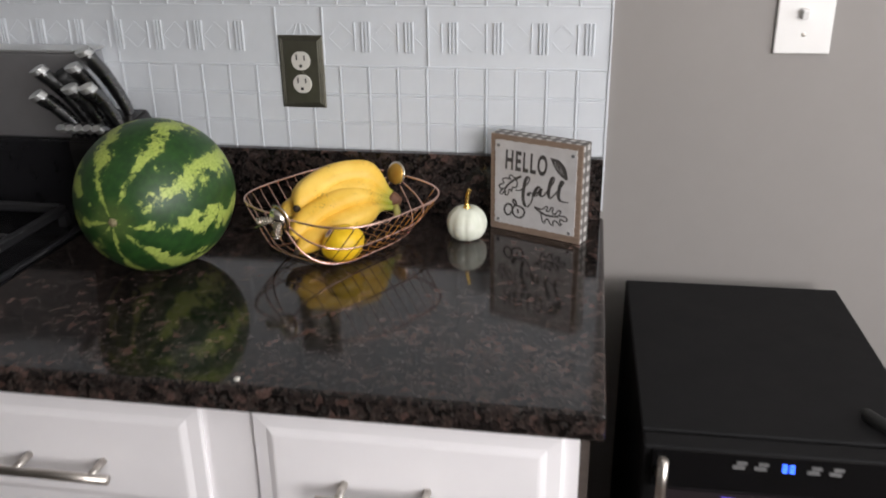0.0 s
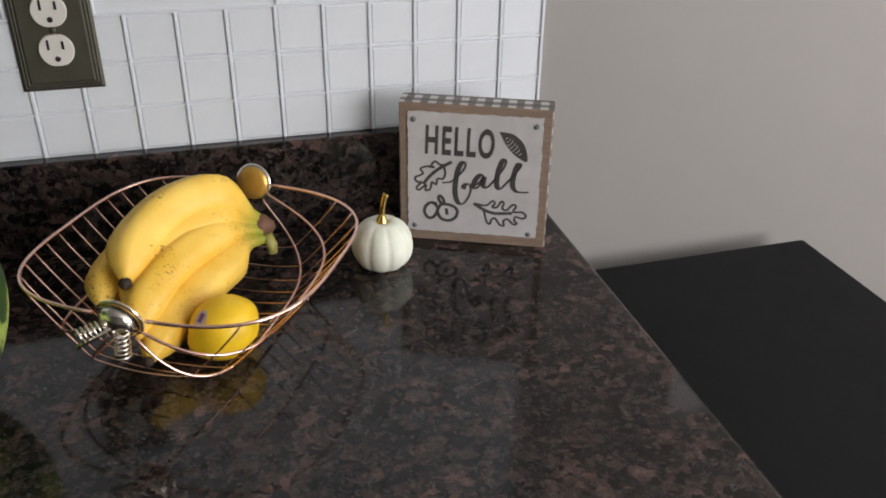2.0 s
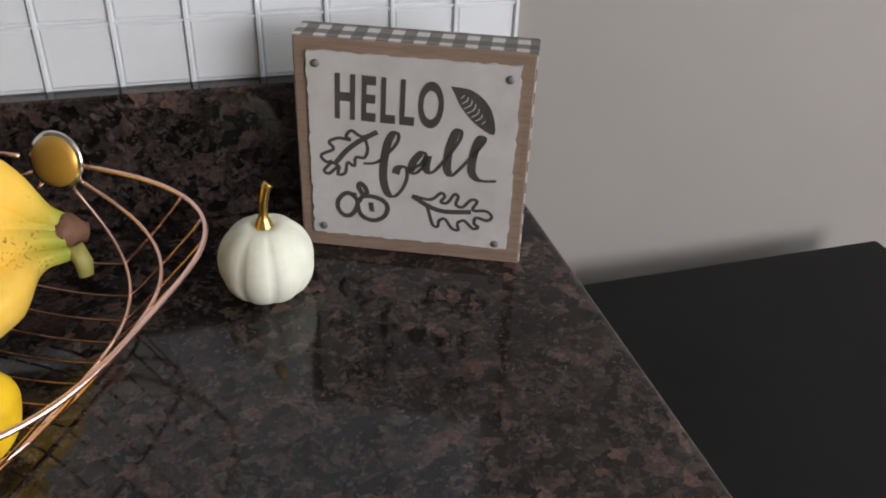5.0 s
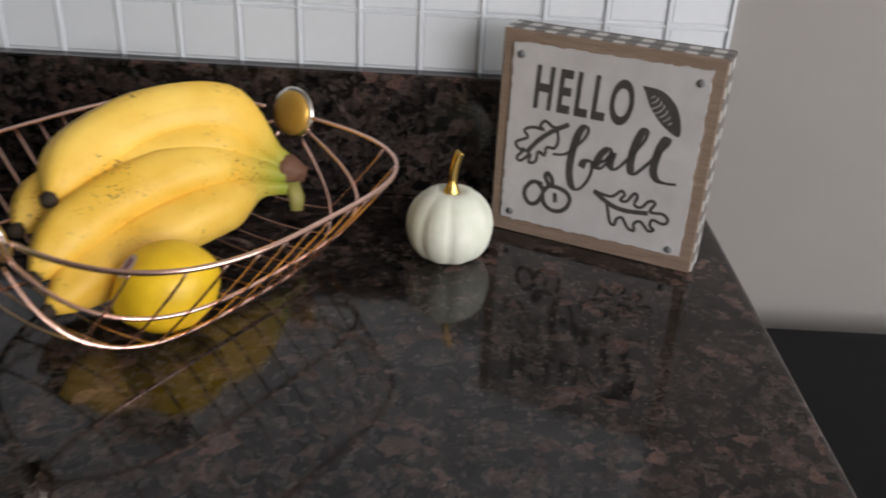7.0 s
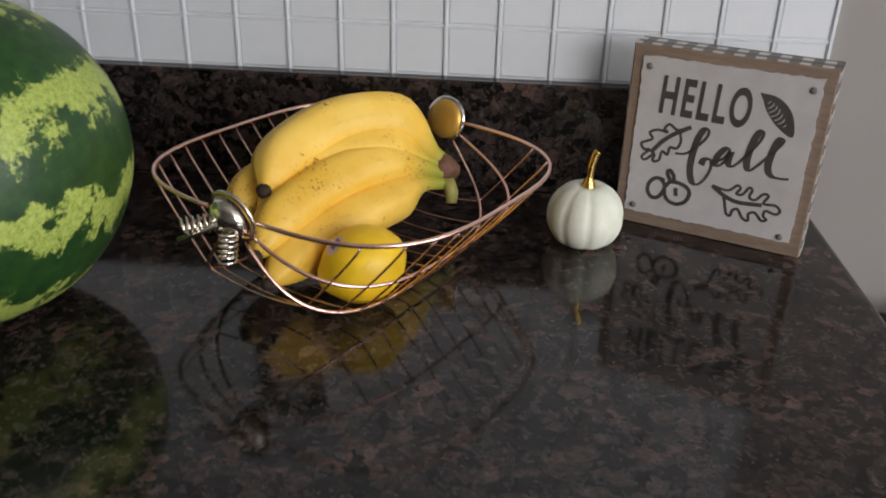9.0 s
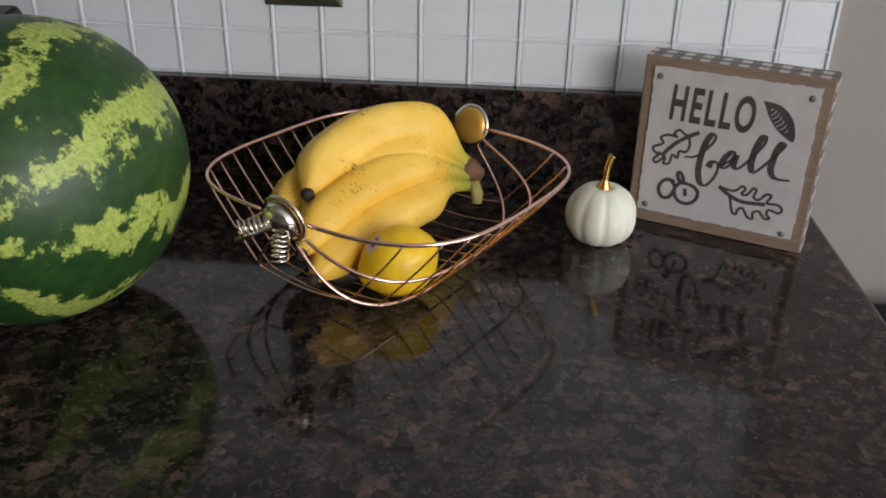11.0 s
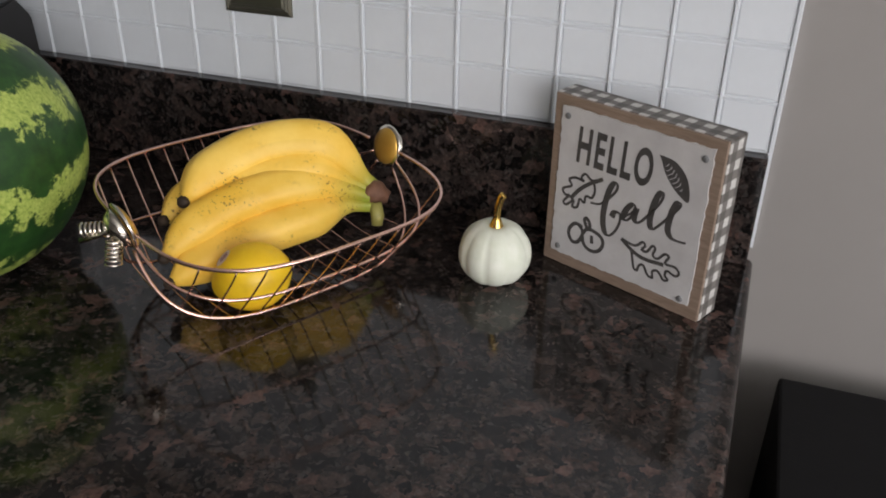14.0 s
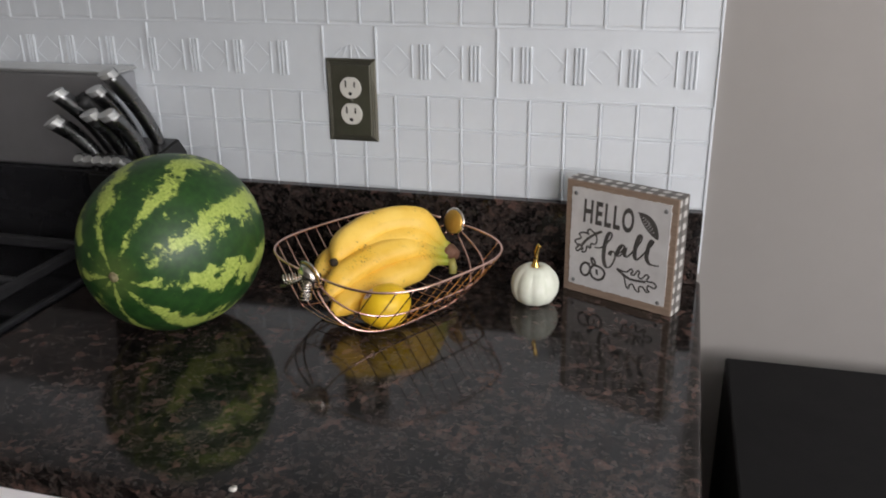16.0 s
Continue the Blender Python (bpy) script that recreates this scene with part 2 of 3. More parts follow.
BTIP = grainy("dry_banana_tip", (0.03, 0.018, 0.01), 0.75, vary=0.5, scale=220, bump=0.6)
BSTEM = grainy("banana_crown", (0.15, 0.07, 0.04), 0.7, vary=0.4, scale=180, bump=0.6)
GREENCUT = grainy("green_stalk", (0.30, 0.27, 0.07), 0.55, vary=0.25, scale=120)
LEMON = Mat("lemon_skin", rough=0.38)
LEMON.to("Base Color", LEMON.ramp(LEMON.noise(50, 4), [(0.3, (0.84, 0.52, 0.014)), (0.7, (0.95, 0.63, 0.025))]))
LEMON = LEMON.bump(LEMON.noise(420, 2), 0.35, 0.0008).m
STICKER = grainy("pale_fruit_sticker", (0.62, 0.5, 0.5), 0.4, vary=0.1, scale=200)
STICKINK = grainy("purple_sticker_print", (0.22, 0.10, 0.18), 0.4, vary=0.2, scale=200)
GREYICON = grainy("grey_panel_print", (0.13, 0.13, 0.13), 0.5)
LED = Mat("blue_led_digits", (0.02, 0.05, 0.3))
LED.set("Emission Color", (0.03, 0.10, 1.0, 1)), LED.set("Emission Strength", 6.0)
LED = LED.m
VIOLET = Mat("violet_cabinet_light", (0.05, 0.03, 0.2))
VIOLET.set("Emission Color", (0.2, 0.12, 1.0, 1)), VIOLET.set("Emission Strength", 0.7)
VIOLET = VIOLET.m
GLASS = Mat("dark_tinted_glass", (0.02, 0.016, 0.018), 0.05)
GLASS.set("Specular IOR Level", 0.25)
GLASS = GLASS.m
CLEAR = Mat("window_glass", (1, 1, 1), 0.0)
CLEAR.set("Transmission Weight", 1.0)
CLEAR = CLEAR.m


# ---- building helpers ----
def box(bm, x0, x1, y0, y1, z0, z1, bevel=0.0, segs=2):
    made = bmesh.ops.create_cube(bm, size=1.0, matrix=Matrix.LocRotScale(((x0 + x1) / 2, (y0 + y1) / 2, (z0 + z1) / 2), None, (x1 - x0, y1 - y0, z1 - z0)))
    if bevel:
        edges = list({e for v in made["verts"] for e in v.link_edges})
        bmesh.ops.bevel(bm, geom=edges, offset=bevel, segments=segs, affect="EDGES", profile=0.5)
    return bm


def boxed(*args):
    return box(bmesh.new(), *args)


def tube(bm, pts, r, segs=8, closed=False, squash=1.0):
    """A round bar along points; r may be one radius or one for each point."""
    pts = [Vector(p) for p in pts]
    n = len(pts)
    radius = r if isinstance(r, (list, tuple)) else [r] * n
    rings, side = [], None
    for i, p in enumerate(pts):
        a = pts[i - 1] if i or closed else p
        b = pts[(i + 1) % n] if i < n - 1 or closed else p
        d = (b - a).normalized()
        if side is None:
            side = d.orthogonal().normalized()
        side = (side - d * side.dot(d)).normalized()
        up = d.cross(side)
        rings.append([bm.verts.new(p + radius[i] * (math.cos(k) * side + squash * math.sin(k) * up)) for k in (2 * math.pi * j / segs for j in range(segs))])
    for i in range(n if closed else n - 1):
        a, b = rings[i], rings[(i + 1) % n]
        for j in range(segs):
            bm.faces.new((a[j], a[(j + 1) % segs], b[(j + 1) % segs], b[j]))
    if not closed:
        bm.faces.new(rings[0][::-1]), bm.faces.new(rings[-1])
    return bm


def lathe(bm, profile, segs=24, lobes=0, depth=0.0):
    """A turned shape from (radius, height) rows, with optional lobes."""
    rings = []
    for r, z in profile:
        ring = []
        for j in range(segs):
            k = 2 * math.pi * j / segs
            w = 1 - depth * (1 - abs(math.cos(lobes * k / 2)) ** 0.6) if lobes else 1
            ring.append(bm.verts.new((r * w * math.cos(k), r * w * math.sin(k), z)))
        rings.append(ring)
    for a, b in zip(rings, rings[1:]):
        for j in range(segs):
            bm.faces.new((a[j], a[(j + 1) % segs], b[(j + 1) % segs], b[j]))
    bm.faces.new(rings[0][::-1]), bm.faces.new(rings[-1])
    return bm


def part(name, bm, material, parent=None, label="", smooth=False, at=None):
    """Links a bmesh as one mesh object, under a thing where one is given."""
    mesh = bpy.data.meshes.new(name)
    bmesh.ops.recalc_face_normals(bm, faces=bm.faces)
    bm.to_mesh(mesh)
    bm.free()
    mesh.materials.append(material)
    if smooth:
        mesh.shade_smooth()
    ob = new(name, mesh)
    if parent:
        ob.parent = parent
    if at is not None:
        ob.matrix_basis = at
    return tagged(ob, label)


def thing(name, label, category, at=None, group="", kind=""):
    ob = new(name)
    ob.empty_display_size = 0.05
    if at is not None:
        ob.matrix_basis = at
    return tagged(ob, label, category, group, kind)


def smooth_path(points, steps=6):
    """A smooth line through points."""
    p = [Vector(q) for q in points]
    p = [2 * p[0] - p[1], *p, 2 * p[-1] - p[-2]]
    out = []
    for a, b, c, d in zip(p, p[1:], p[2:], p[3:]):
        for s in range(steps):
            t = s / steps
            out.append(0.5 * (2 * b + (c - a) * t + (2 * a - 5 * b + 4 * c - d) * t * t + (3 * b - a - 3 * c + d) * t ** 3))
    return [*out, p[-2]]


def setting(name, bm, material, label, category, smooth=False):
    return tagged(part(name, bm, material, None, label, smooth), category=category, kind="structure")


TOP, FRONT, LEFT = 0.915, -0.587, -0.815   # counter top height, front edge, end at the stove

# ---- room shell ----
setting("floor", boxed(-3.5, 2.6, -2.85, 0.1, -0.1, 0.0), FLOOR, "dark brown wooden floor boards of the kitchen", "floor")
setting("ceiling", boxed(-3.5, 2.6, -2.85, 0.1, 2.44, 2.54), CEIL, "plain white painted ceiling", "ceiling")
setting("wall_north", boxed(-3.5, 2.6, 0.0, 0.1, 0.0, 2.44), WALL, "warm grey painted wall behind the counter", "wall")


def wall_with_opening(name, along_x, fixed, a0, a1, w0, w1, z0, z1, thick, label):
    bm = bmesh.new()
    for b0, b1, c0, c1 in ((a0, w0, 0.001, 2.439), (w1, a1, 0.001, 2.439), (w0, w1, 0.001, z0), (w0, w1, z1, 2.439)):
        if along_x:
            box(bm, b0, b1, fixed, fixed + thick, c0, c1)
        else:
            box(bm, fixed, fixed + thick, b0, b1, c0, c1)
    return setting(name, bm, ROOM, label, "wall")


wall_with_opening("wall_south", True, -2.80, -3.4, 2.5, 0.80, 2.30, 1.08, 2.32, 0.1, "painted wall with a wide window opening")
wall_with_opening("wall_east", False, 2.5, -2.70, -0.001, -2.3, -0.7, 1.03, 2.27, 0.1, "painted wall with a window opening")
setting("wall_west", boxed(-3.5, -3.4, -2.70, -0.001, 0.001, 2.439), ROOM, "plain painted side wall", "wall")
# Unseen box, added to dim the backsplash's top and fill the counter's reflections.
setting("shading_box", boxed(-1.9, 0.0, -0.33, -0.001, 1.4205, 2.439), CEIL, "unseen plain box added over the counter to shade the backsplash", "wall")
for n, (wx, wy, half, turn) in enumerate(((1.55, -2.75, 0.75, 0), (2.55, -1.5, 0.8, 90))):
    w = thing(f"window_{n + 1}", "white framed window letting in daylight", "window", pose(wx, wy, 1.70 - 0.05 * n, 0, 0, turn), kind="structure")
    hz = 0.62
    for nm, a in (("window_frame", (-half, half, -0.03, 0.03, -hz, -hz + 0.05)), ("window_frame", (-half, half, -0.03, 0.03, hz - 0.05, hz)),
                  ("window_frame", (-half, -half + 0.05, -0.03, 0.03, -hz + 0.05, hz - 0.05)), ("window_frame", (half - 0.05, half, -0.03, 0.03, -hz + 0.05, hz - 0.05)),
                  ("window_frame", (-0.025, 0.025, -0.03, 0.03, -hz + 0.05, hz - 0.05))):
        part(nm, boxed(*a, 0.004), CAB, w)

# ---- backsplash of pressed white panels ----
PITCH, Z0 = 0.0467, 1.0166
backsplash = setting("backsplash", boxed(-1.90, -0.001, -0.0045, 0.0, Z0 - 0.09, 1.42), TIN, "white painted pressed panel backsplash with square grid", "backsplash")
LIP = 1.152
COLS = [-0.0035 - PITCH * i for i in range(25)]


def bead(x0, x1, z0, z1, name="bead", proud=0.0029):
    """A raised ridge of the pressed panel."""
    bm = boxed(x0, x1, -0.0045 - proud, -0.004, z0, z1)
    front = [v for v in bm.verts if v.co.y < -0.005]
    cx, cz = (x0 + x1) / 2, (z0 + z1) / 2
    for v in front:
        if x1 - x0 < z1 - z0:
            v.co.x = cx + (v.co.x - cx) * 0.45
        else:
            v.co.z = cz + (v.co.z - cz) * 0.45
    return part(name, bm, TIN, backsplash)


# ---- counter ----
bm = boxed(LEFT, 0.002, FRONT, -0.0003, TOP - 0.034, TOP, 0.006, 4)
counter = setting("countertop", bm, GRANITE, "polished dark brown and black granite countertop", "countertop", smooth=False)
bm = boxed(LEFT, -0.004, -0.021, -0.0046, TOP + 0.0004, 1.0166, 0.0015, 1)
setting("counter_upstand", bm, GRANITE, "low granite upstand along the wall behind the counter", "backsplash")

# cabinet below
cabinet = thing("base_cabinet", "white painted base cabinet with two drawers under the granite", "cabinet", pose(0, 0, 0))
part("body", boxed(LEFT + 0.005, -0.0225, -0.5525, -0.01, 0.10, 0.880), CAB, cabinet)
part("side_panel", boxed(-0.0220, -0.012, -0.543, -0.01, 0.0, 0.880), CABSIDE, cabinet, "dark brown end panel of the cabinet")
part("toe_kick", boxed(LEFT + 0.005, -0.034, -0.48, -0.01, 0.0, 0.0995), CABSIDE, cabinet, "dark recessed toe kick")


def drawer(x0, x1, z0, z1, name):
    bm = bmesh.new()
    lip = 0.014
    rows = [(0, 0, -0.553), (0, 0, -0.5575), (lip * 0.15, lip * 0.15, -0.559), (lip * 1.2, lip * 1.2, -0.5605), (lip * 1.7, lip * 1.7, -0.5635), (lip * 1.9, lip * 1.9, -0.564)]
    loops = [[bm.verts.new(p) for p in ((x0 + dx, y, z0 + dz), (x1 - dx, y, z0 + dz), (x1 - dx, y, z1 - dz), (x0 + dx, y, z1 - dz))] for dx, dz, y in rows]
    for a, b in zip(loops, loops[1:]):
        for j in range(4):
            bm.faces.new((a[j], a[(j + 1) % 4], b[(j + 1) % 4], b[j]))
    bm.faces.new(loops[-1]), bm.faces.new(loops[0][::-1])
    return part(name, bm, CAB, cabinet)


def pull(parent, cx, cz, length=0.145, out=0.034):
    y0 = -0.564
    bm = bmesh.new()
    tube(bm, [(cx - length / 2, y0 - out, cz), (cx + length / 2, y0 - out, cz)], 0.0058, 14)
    h = part("handle", bm, NICKEL, parent, "brushed nickel bar handle", True)
    for s in (-1, 1):
        bm = bmesh.new()
        tube(bm, [(cx + s * 0.048, y0 + 0.001, cz), (cx + s * 0.048, y0 - out + 0.003, cz)], 0.0046, 12)
        part("post", bm, NICKEL, parent, "", True)
    return h


for x0, x1, cx in ((-0.80, -0.452, -0.628), (-0.390, -0.0400, -0.236)):
    d = drawer(x0, x1, 0.712, 0.866, "drawer")
    pull(d, cx, 0.783)
    drawer(x0, x1, 0.125, 0.69, "door")

# ---- stove ----
stove = thing("stove", "black gas stove with stainless back panel and iron grates", "stove", pose(0, 0, 0))
SX0, SX1 = -1.58, LEFT - 0.006
part("body", boxed(SX0, SX1, -0.60, -0.012, 0.0, 0.885, 0.004, 2), BLACK, stove)
part("cooktop", boxed(SX0, SX1 - 0.001, -0.615, -0.075, 0.8855, 0.906, 0.006, 2), BLACK, stove, "glossy black enamel cooktop")
part("side_rim", boxed(SX1 - 0.014, SX1, -0.61, -0.075, 0.9065, 0.918, 0.004, 2), BLACK, stove)
part("lower_back_panel", boxed(SX0, SX1 - 0.002, -0.074, -0.02, 0.8855, 1.035, 0.003, 1), BLACK, stove, "black lower back panel")
part("back_panel", boxed(SX0, SX1 - 0.002, -0.068, -0.0125, 1.0355, 1.176, 0.004, 2), STEEL, stove, "brushed stainless steel back panel")
part("top_trim", boxed(SX0, SX1 + 0.002, -0.071, -0.0125, 1.1765, 1.181, 0.0015, 1), KNIFEEND, stove)
for gx in (-1.06, -1.42):
    bm = bmesh.new()
    for y in (-0.55, -0.42, -0.27, -0.13):
        box(bm, gx - 0.15, gx + 0.19, y - 0.006, y + 0.006, 0.928, 0.944, 0.003, 1)
    for x in (gx - 0.15, gx + 0.02, gx + 0.19):
        box(bm, x - 0.006, x + 0.006, -0.555, -0.125, 0.926, 0.942, 0.003, 1)
    for x in (gx - 0.15, gx + 0.19):
        for y in (-0.55, -0.13):
            box(bm, x - 0.007, x + 0.007, y - 0.007, y + 0.007, 0.9062, 0.93)
    part("grate", bm, IRON, stove, "black cast iron grate")
for by in (-0.2, -0.46):
    for bx in (-1.04, -1.40):
        part("burner", lathe(bmesh.new(), [(0.05, 0.0), (0.05, 0.008), (0.036, 0.009), (0.036, 0.017), (0.02, 0.019)], 24), IRON, stove, "round burner cap", True, pose(bx, by, 0.9062))

# ---- wine cooler ----
cooler = thing("wine_cooler", "black countertop-height wine cooler with glass door standing on the floor", "wine cooler", pose(0.2045, -0.26, 0, 0, 0, 0.8))
part("body", boxed(-0.160, 0.160, -0.2065, 0.2135, 0.015, 0.828, 0.003, 2), COOLER, cooler)
door = part("door", boxed(-0.160, 0.160, -0.2410, -0.2125, 0.03, 0.828, 0.004, 2), COOLER, cooler, "black framed door")
part("glass", boxed(-0.140, 0.140, -0.2445, -0.2412, 0.06, 0.773), GLASS, door, "dark tinted glass pane")
part("control_panel", boxed(-0.150, 0.150, -0.2445, -0.2412, 0.777, 0.8255), GLOSS, door, "glossy black control panel")
bm = bmesh.new()
tube(bm, smooth_path([(-0.140, -0.241, 0.796), (-0.140, -0.263, 0.801), (-0.140, -0.268, 0.791), (-0.140, -0.268, 0.30), (-0.140, -0.263, 0.285), (-0.140, -0.241, 0.29)], 4), 0.0062, 12)
part("handle", bm, NICKEL, door, "silver bar handle", True)
for ix in (-0.055, -0.032, 0.024, 0.047):
    bm = boxed(ix - 0.007, ix + 0.006, -0.2455, -0.2447, 0.8075, 0.8125)
    box(bm, ix - 0.003, ix + 0.008, -0.2455, -0.2447, 0.8135, 0.818)
    part("button_mark", bm, GREYICON, door)
bm = bmesh.new()
for dx in (-0.009, 0.002):
    for pz in (0.0, 0.005, 0.010):
        box(bm, -0.003 + dx * 0.7, -0.003 + dx * 0.7 + 0.005, -0.2455, -0.2447, 0.8075 + pz * 0.8, 0.8095 + pz * 0.8)
part("display", bm, LED, door, "lit blue digital display")
bm = bmesh.new()
tube(bm, smooth_path([(-0.07, -0.2458, 0.768), (-0.02, -0.2458, 0.762), (0.03, -0.2458, 0.746), (0.06, -0.2458, 0.724)], 5), 0.0011, 6)
part("light_strip", bm, VIOLET, door, "faint violet light line in the glass", True)
for fx in (-0.13, 0.13):
    for fy in (-0.17, 0.18):
        part("foot", lathe(bmesh.new(), [(0.014, 0.0), (0.016, 0.004), (0.014, 0.0155)], 16), RUBBER, cooler, "", True, pose(fx, fy, 0))
bm = bmesh.new()
tube(bm, smooth_path([(0.302, -0.412, 0.836), (0.315, -0.435, 0.837), (0.333, -0.455, 0.836), (0.352, -0.462, 0.835)], 5), [0.004] + [0.0075] * 13 + [0.004] * 2, 10, squash=0.9)
pouch = tagged(part("bottle_opener", bm, RUBBER, None, "small black rubber bottle opener lying on the wine cooler", True), category="opener")

# ---- outlet ----
outlet = thing("wall_outlet", "dark pewter wall plate with two ivory receptacles", "outlet", pose(-0.486, -0.0047, 1.1422))
bm = bmesh.new()
rows = [(0.0365, 0.0575, 0.0), (0.0365, 0.0575, -0.0025), (0.0335, 0.0545, -0.0042), (0.0325, 0.0535, -0.0034), (0.0305, 0.0515, -0.0052), (0.0295, 0.0505, -0.0044), (0.0275, 0.0485, -0.0062)]
loops = [[bm.verts.new(p) for p in ((-a, y, -b), (a, y, -b), (a, y, b), (-a, y, b))] for a, b, y in rows]
for a, b in zip(loops, loops[1:]):
    for j in range(4):
        bm.faces.new((a[j], a[(j + 1) % 4], b[(j + 1) % 4], b[j]))
bm.faces.new(loops[-1]), bm.faces.new(loops[0][::-1])
part("cover_plate", bm, BRONZE, outlet)
for dz in (0.0182, -0.0182):
    bm = bmesh.new()
    lathe(bm, [(0.0156, 0.0), (0.0156, 0.002), (0.0147, 0.003)], 28)
    for v in bm.verts:
        v.co.y = max(-0.0145, min(0.0145, v.co.y))
    face = part("receptacle", bm, IVORY, outlet, "ivory plastic receptacle", False, pose(0, -0.0063, dz, 90))
    for sx, sw, sh in ((-0.0064, 0.0011, 0.0046), (0.0064, 0.0011, 0.0037)):
        part("slot", boxed(sx - sw, sx + sw, 0.001, 0.001 + 2 * sh, 0.003, 0.0034), SLOT, face)
    bm = bmesh.new()
    lathe(bm, [(0.0026, 0.003), (0.0026, 0.0034)], 12)
    part("slot", bm, SLOT, face, "", False, pose(0, -0.0078, 0))
part("screw", lathe(bmesh.new(), [(0.003, 0.0), (0.003, 0.0008), (0.002, 0.0014)], 14), BRONZE, outlet, "", True, pose(0, -0.0063, 0, 90))

# ---- switch ----
switch = thing("light_switch", "white wall plate with a toggle switch", "light switch", pose(0.2685, -0.0005, 1.239))
part("cover_plate", boxed(-0.039, 0.039, -0.006, 0.0, -0.058, 0.058, 0.0025, 3), WHITEPLATE, switch)
part("toggle", boxed(-0.005, 0.005, -0.018, -0.0062, -0.004, 0.010, 0.002, 2), WHITEPLATE, switch, "", False, pose(-0.002, 0, 0.0, 14))
for s in (-1, 1):
    part("screw", lathe(bmesh.new(), [(0.003, 0.0), (0.003, 0.0008), (0.002, 0.0014)], 14), NICKEL, switch, "", True, pose(0, -0.0061, s * 0.030, 90))

# ---- watermelon ----
melon = thing("watermelon", "whole round watermelon, dark green with pale yellow-green stripes", "watermelon", pose(-0.620, -0.277, TOP + 0.1048, 0, -35, -1.6))
bm = bmesh.new()
bmesh.ops.create_uvsphere(bm, u_segments=64, v_segments=40, radius=1.0)
for v in bm.verts:
    d = v.co.copy()
    k = 1 - 0.012 * math.exp(-((1 + d.z) / 0.03)) - 0.006 * noise.noise(d * 1.7)
    v.co = Vector((0.1050 * d.x * k, 0.1165 * d.z * k, 0.1050 * d.y * k))
part("rind", bm, MELON, melon, "", True)
part("stem_scar", lathe(bmesh.new(), [(0.0065, 0.0), (0.006, 0.0012), (0.004, 0.0008), (0.0028, 0.0030), (0.0012, 0.0032)], 14, 5, 0.2), STUB, melon, "dry brown stem scar", True, pose(0.0, -0.1148, 0.0, 90))

# ---- wire fruit basket ----
AX = Vector((0.121, 0.211, 0)).normalized()
yaw = math.degrees(math.atan2(AX.y, AX.x)) - 90
basket = thing("fruit_basket", "rose gold wire fruit basket with round end ornaments on the granite", "basket", pose(-0.374, -0.185, 0, 0, 0, yaw))
HA, HP, RIMZ, DEEP, EXP = 0.121, 0.1295, 0.9985, 0.0805, 3.3


def basket_at(a, phi, tuck=0.0):
    """A point of the basket's shell: a along the axis between the ornaments (-1 to 1), phi from the one rim (-90) over the bottom (0) to the other (90)."""
    w = max(0.0, 1 - abs(a) ** EXP) ** (1 / EXP)
    u = abs(phi) / 90
    if u > 0.3:   # straight sloping side
        k = (1 - u) / 0.7
        p, drop = 1 - 0.52 * k, 0.92 * k ** 0.92
    else:         # nearly flat bottom
        p, drop = 0.48 * u / 0.3, 0.92 + 0.08 * (1 - (u / 0.3) ** 2)
    return Vector(((HP if phi < 0 else HP - 0.0055) * w * math.copysign(p, phi) - 0.002 - (0.012 if a > 0 else 0.0035) * abs(a) ** 4, HA * a, RIMZ - DEEP * (w ** 0.85) * drop))


def span(phi, hi=0.999, n=48):
    """Even points along a wire from the one ornament to the other."""
    out = []
    for i in range(n + 1):
        k = -1 + 2 * i / n
        out.append(basket_at(math.sin(k * math.pi / 2) * hi, phi))
    return out


for phi, r, nm in ((-90, 0.00155, "rim_wire"), (90, 0.00155, "rim_wire"), (-55, 0.0013, "frame_wire"), (55, 0.0013, "frame_wire"), (-27, 0.0013, "frame_wire"), (27, 0.0013, "frame_wire")):
    part(nm, tube(bmesh.new(), span(phi), r, 8), COPPER, basket, "", True)
for i in range(13):
    a = -0.88 + 1.76 * i / 12
    part("cross_wire", tube(bmesh.new(), [basket_at(a, -90 + 180 * k / 28) - Vector((0, 0, 0.0011)) for k in range(29)], 0.00075, 6), COPPER, basket, "", True)
for s in (-1, 1):
    at = pose(-0.012 if s > 0 else -0.0035, s * (HA + 0.001), RIMZ, 90 - 14, 0, 0 if s > 0 else 180) @ Matrix.Scale(1.18, 4)
    disc = part("ornament", lathe(bmesh.new(), [(0.0150, 0.0012), (0.0161, 0.0), (0.0152, -0.0016), (0.0142, -0.0008), (0.0142, 0.0006)], 32), SILVERY, basket, "round metal end ornament", True, at)
    part("gold_disc", lathe(bmesh.new(), [(0.0145, -0.0008), (0.0132, 0.0022), (0.009, 0.0040), (0.003, 0.0047)], 28), AMBER, disc, "domed golden disc", True)
    part("back_dome", lathe(bmesh.new(), [(0.002, -0.0112), (0.006, -0.0104), (0.0105, -0.0078), (0.0142, -0.0022)], 28), SILVERY, disc, "polished outer dome", True)


def coil(start, axis, length, turns=6, r=0.0056):
    """A small wire spring on the outer ornament."""
    d = Vector(axis).normalized()
    side = d.orthogonal().normalized()
    up = d.cross(side)
    n = turns * 14
    pts = [Vector(start) + d * length * k / n + r * (math.cos(2 * math.pi * k / 14) * side + math.sin(2 * math.pi * k / 14) * up) for k in range(n + 1)]
    return part("coil", tube(bmesh.new(), pts, 0.0009, 6), SILVERY, basket, "small coiled metal spring", True)


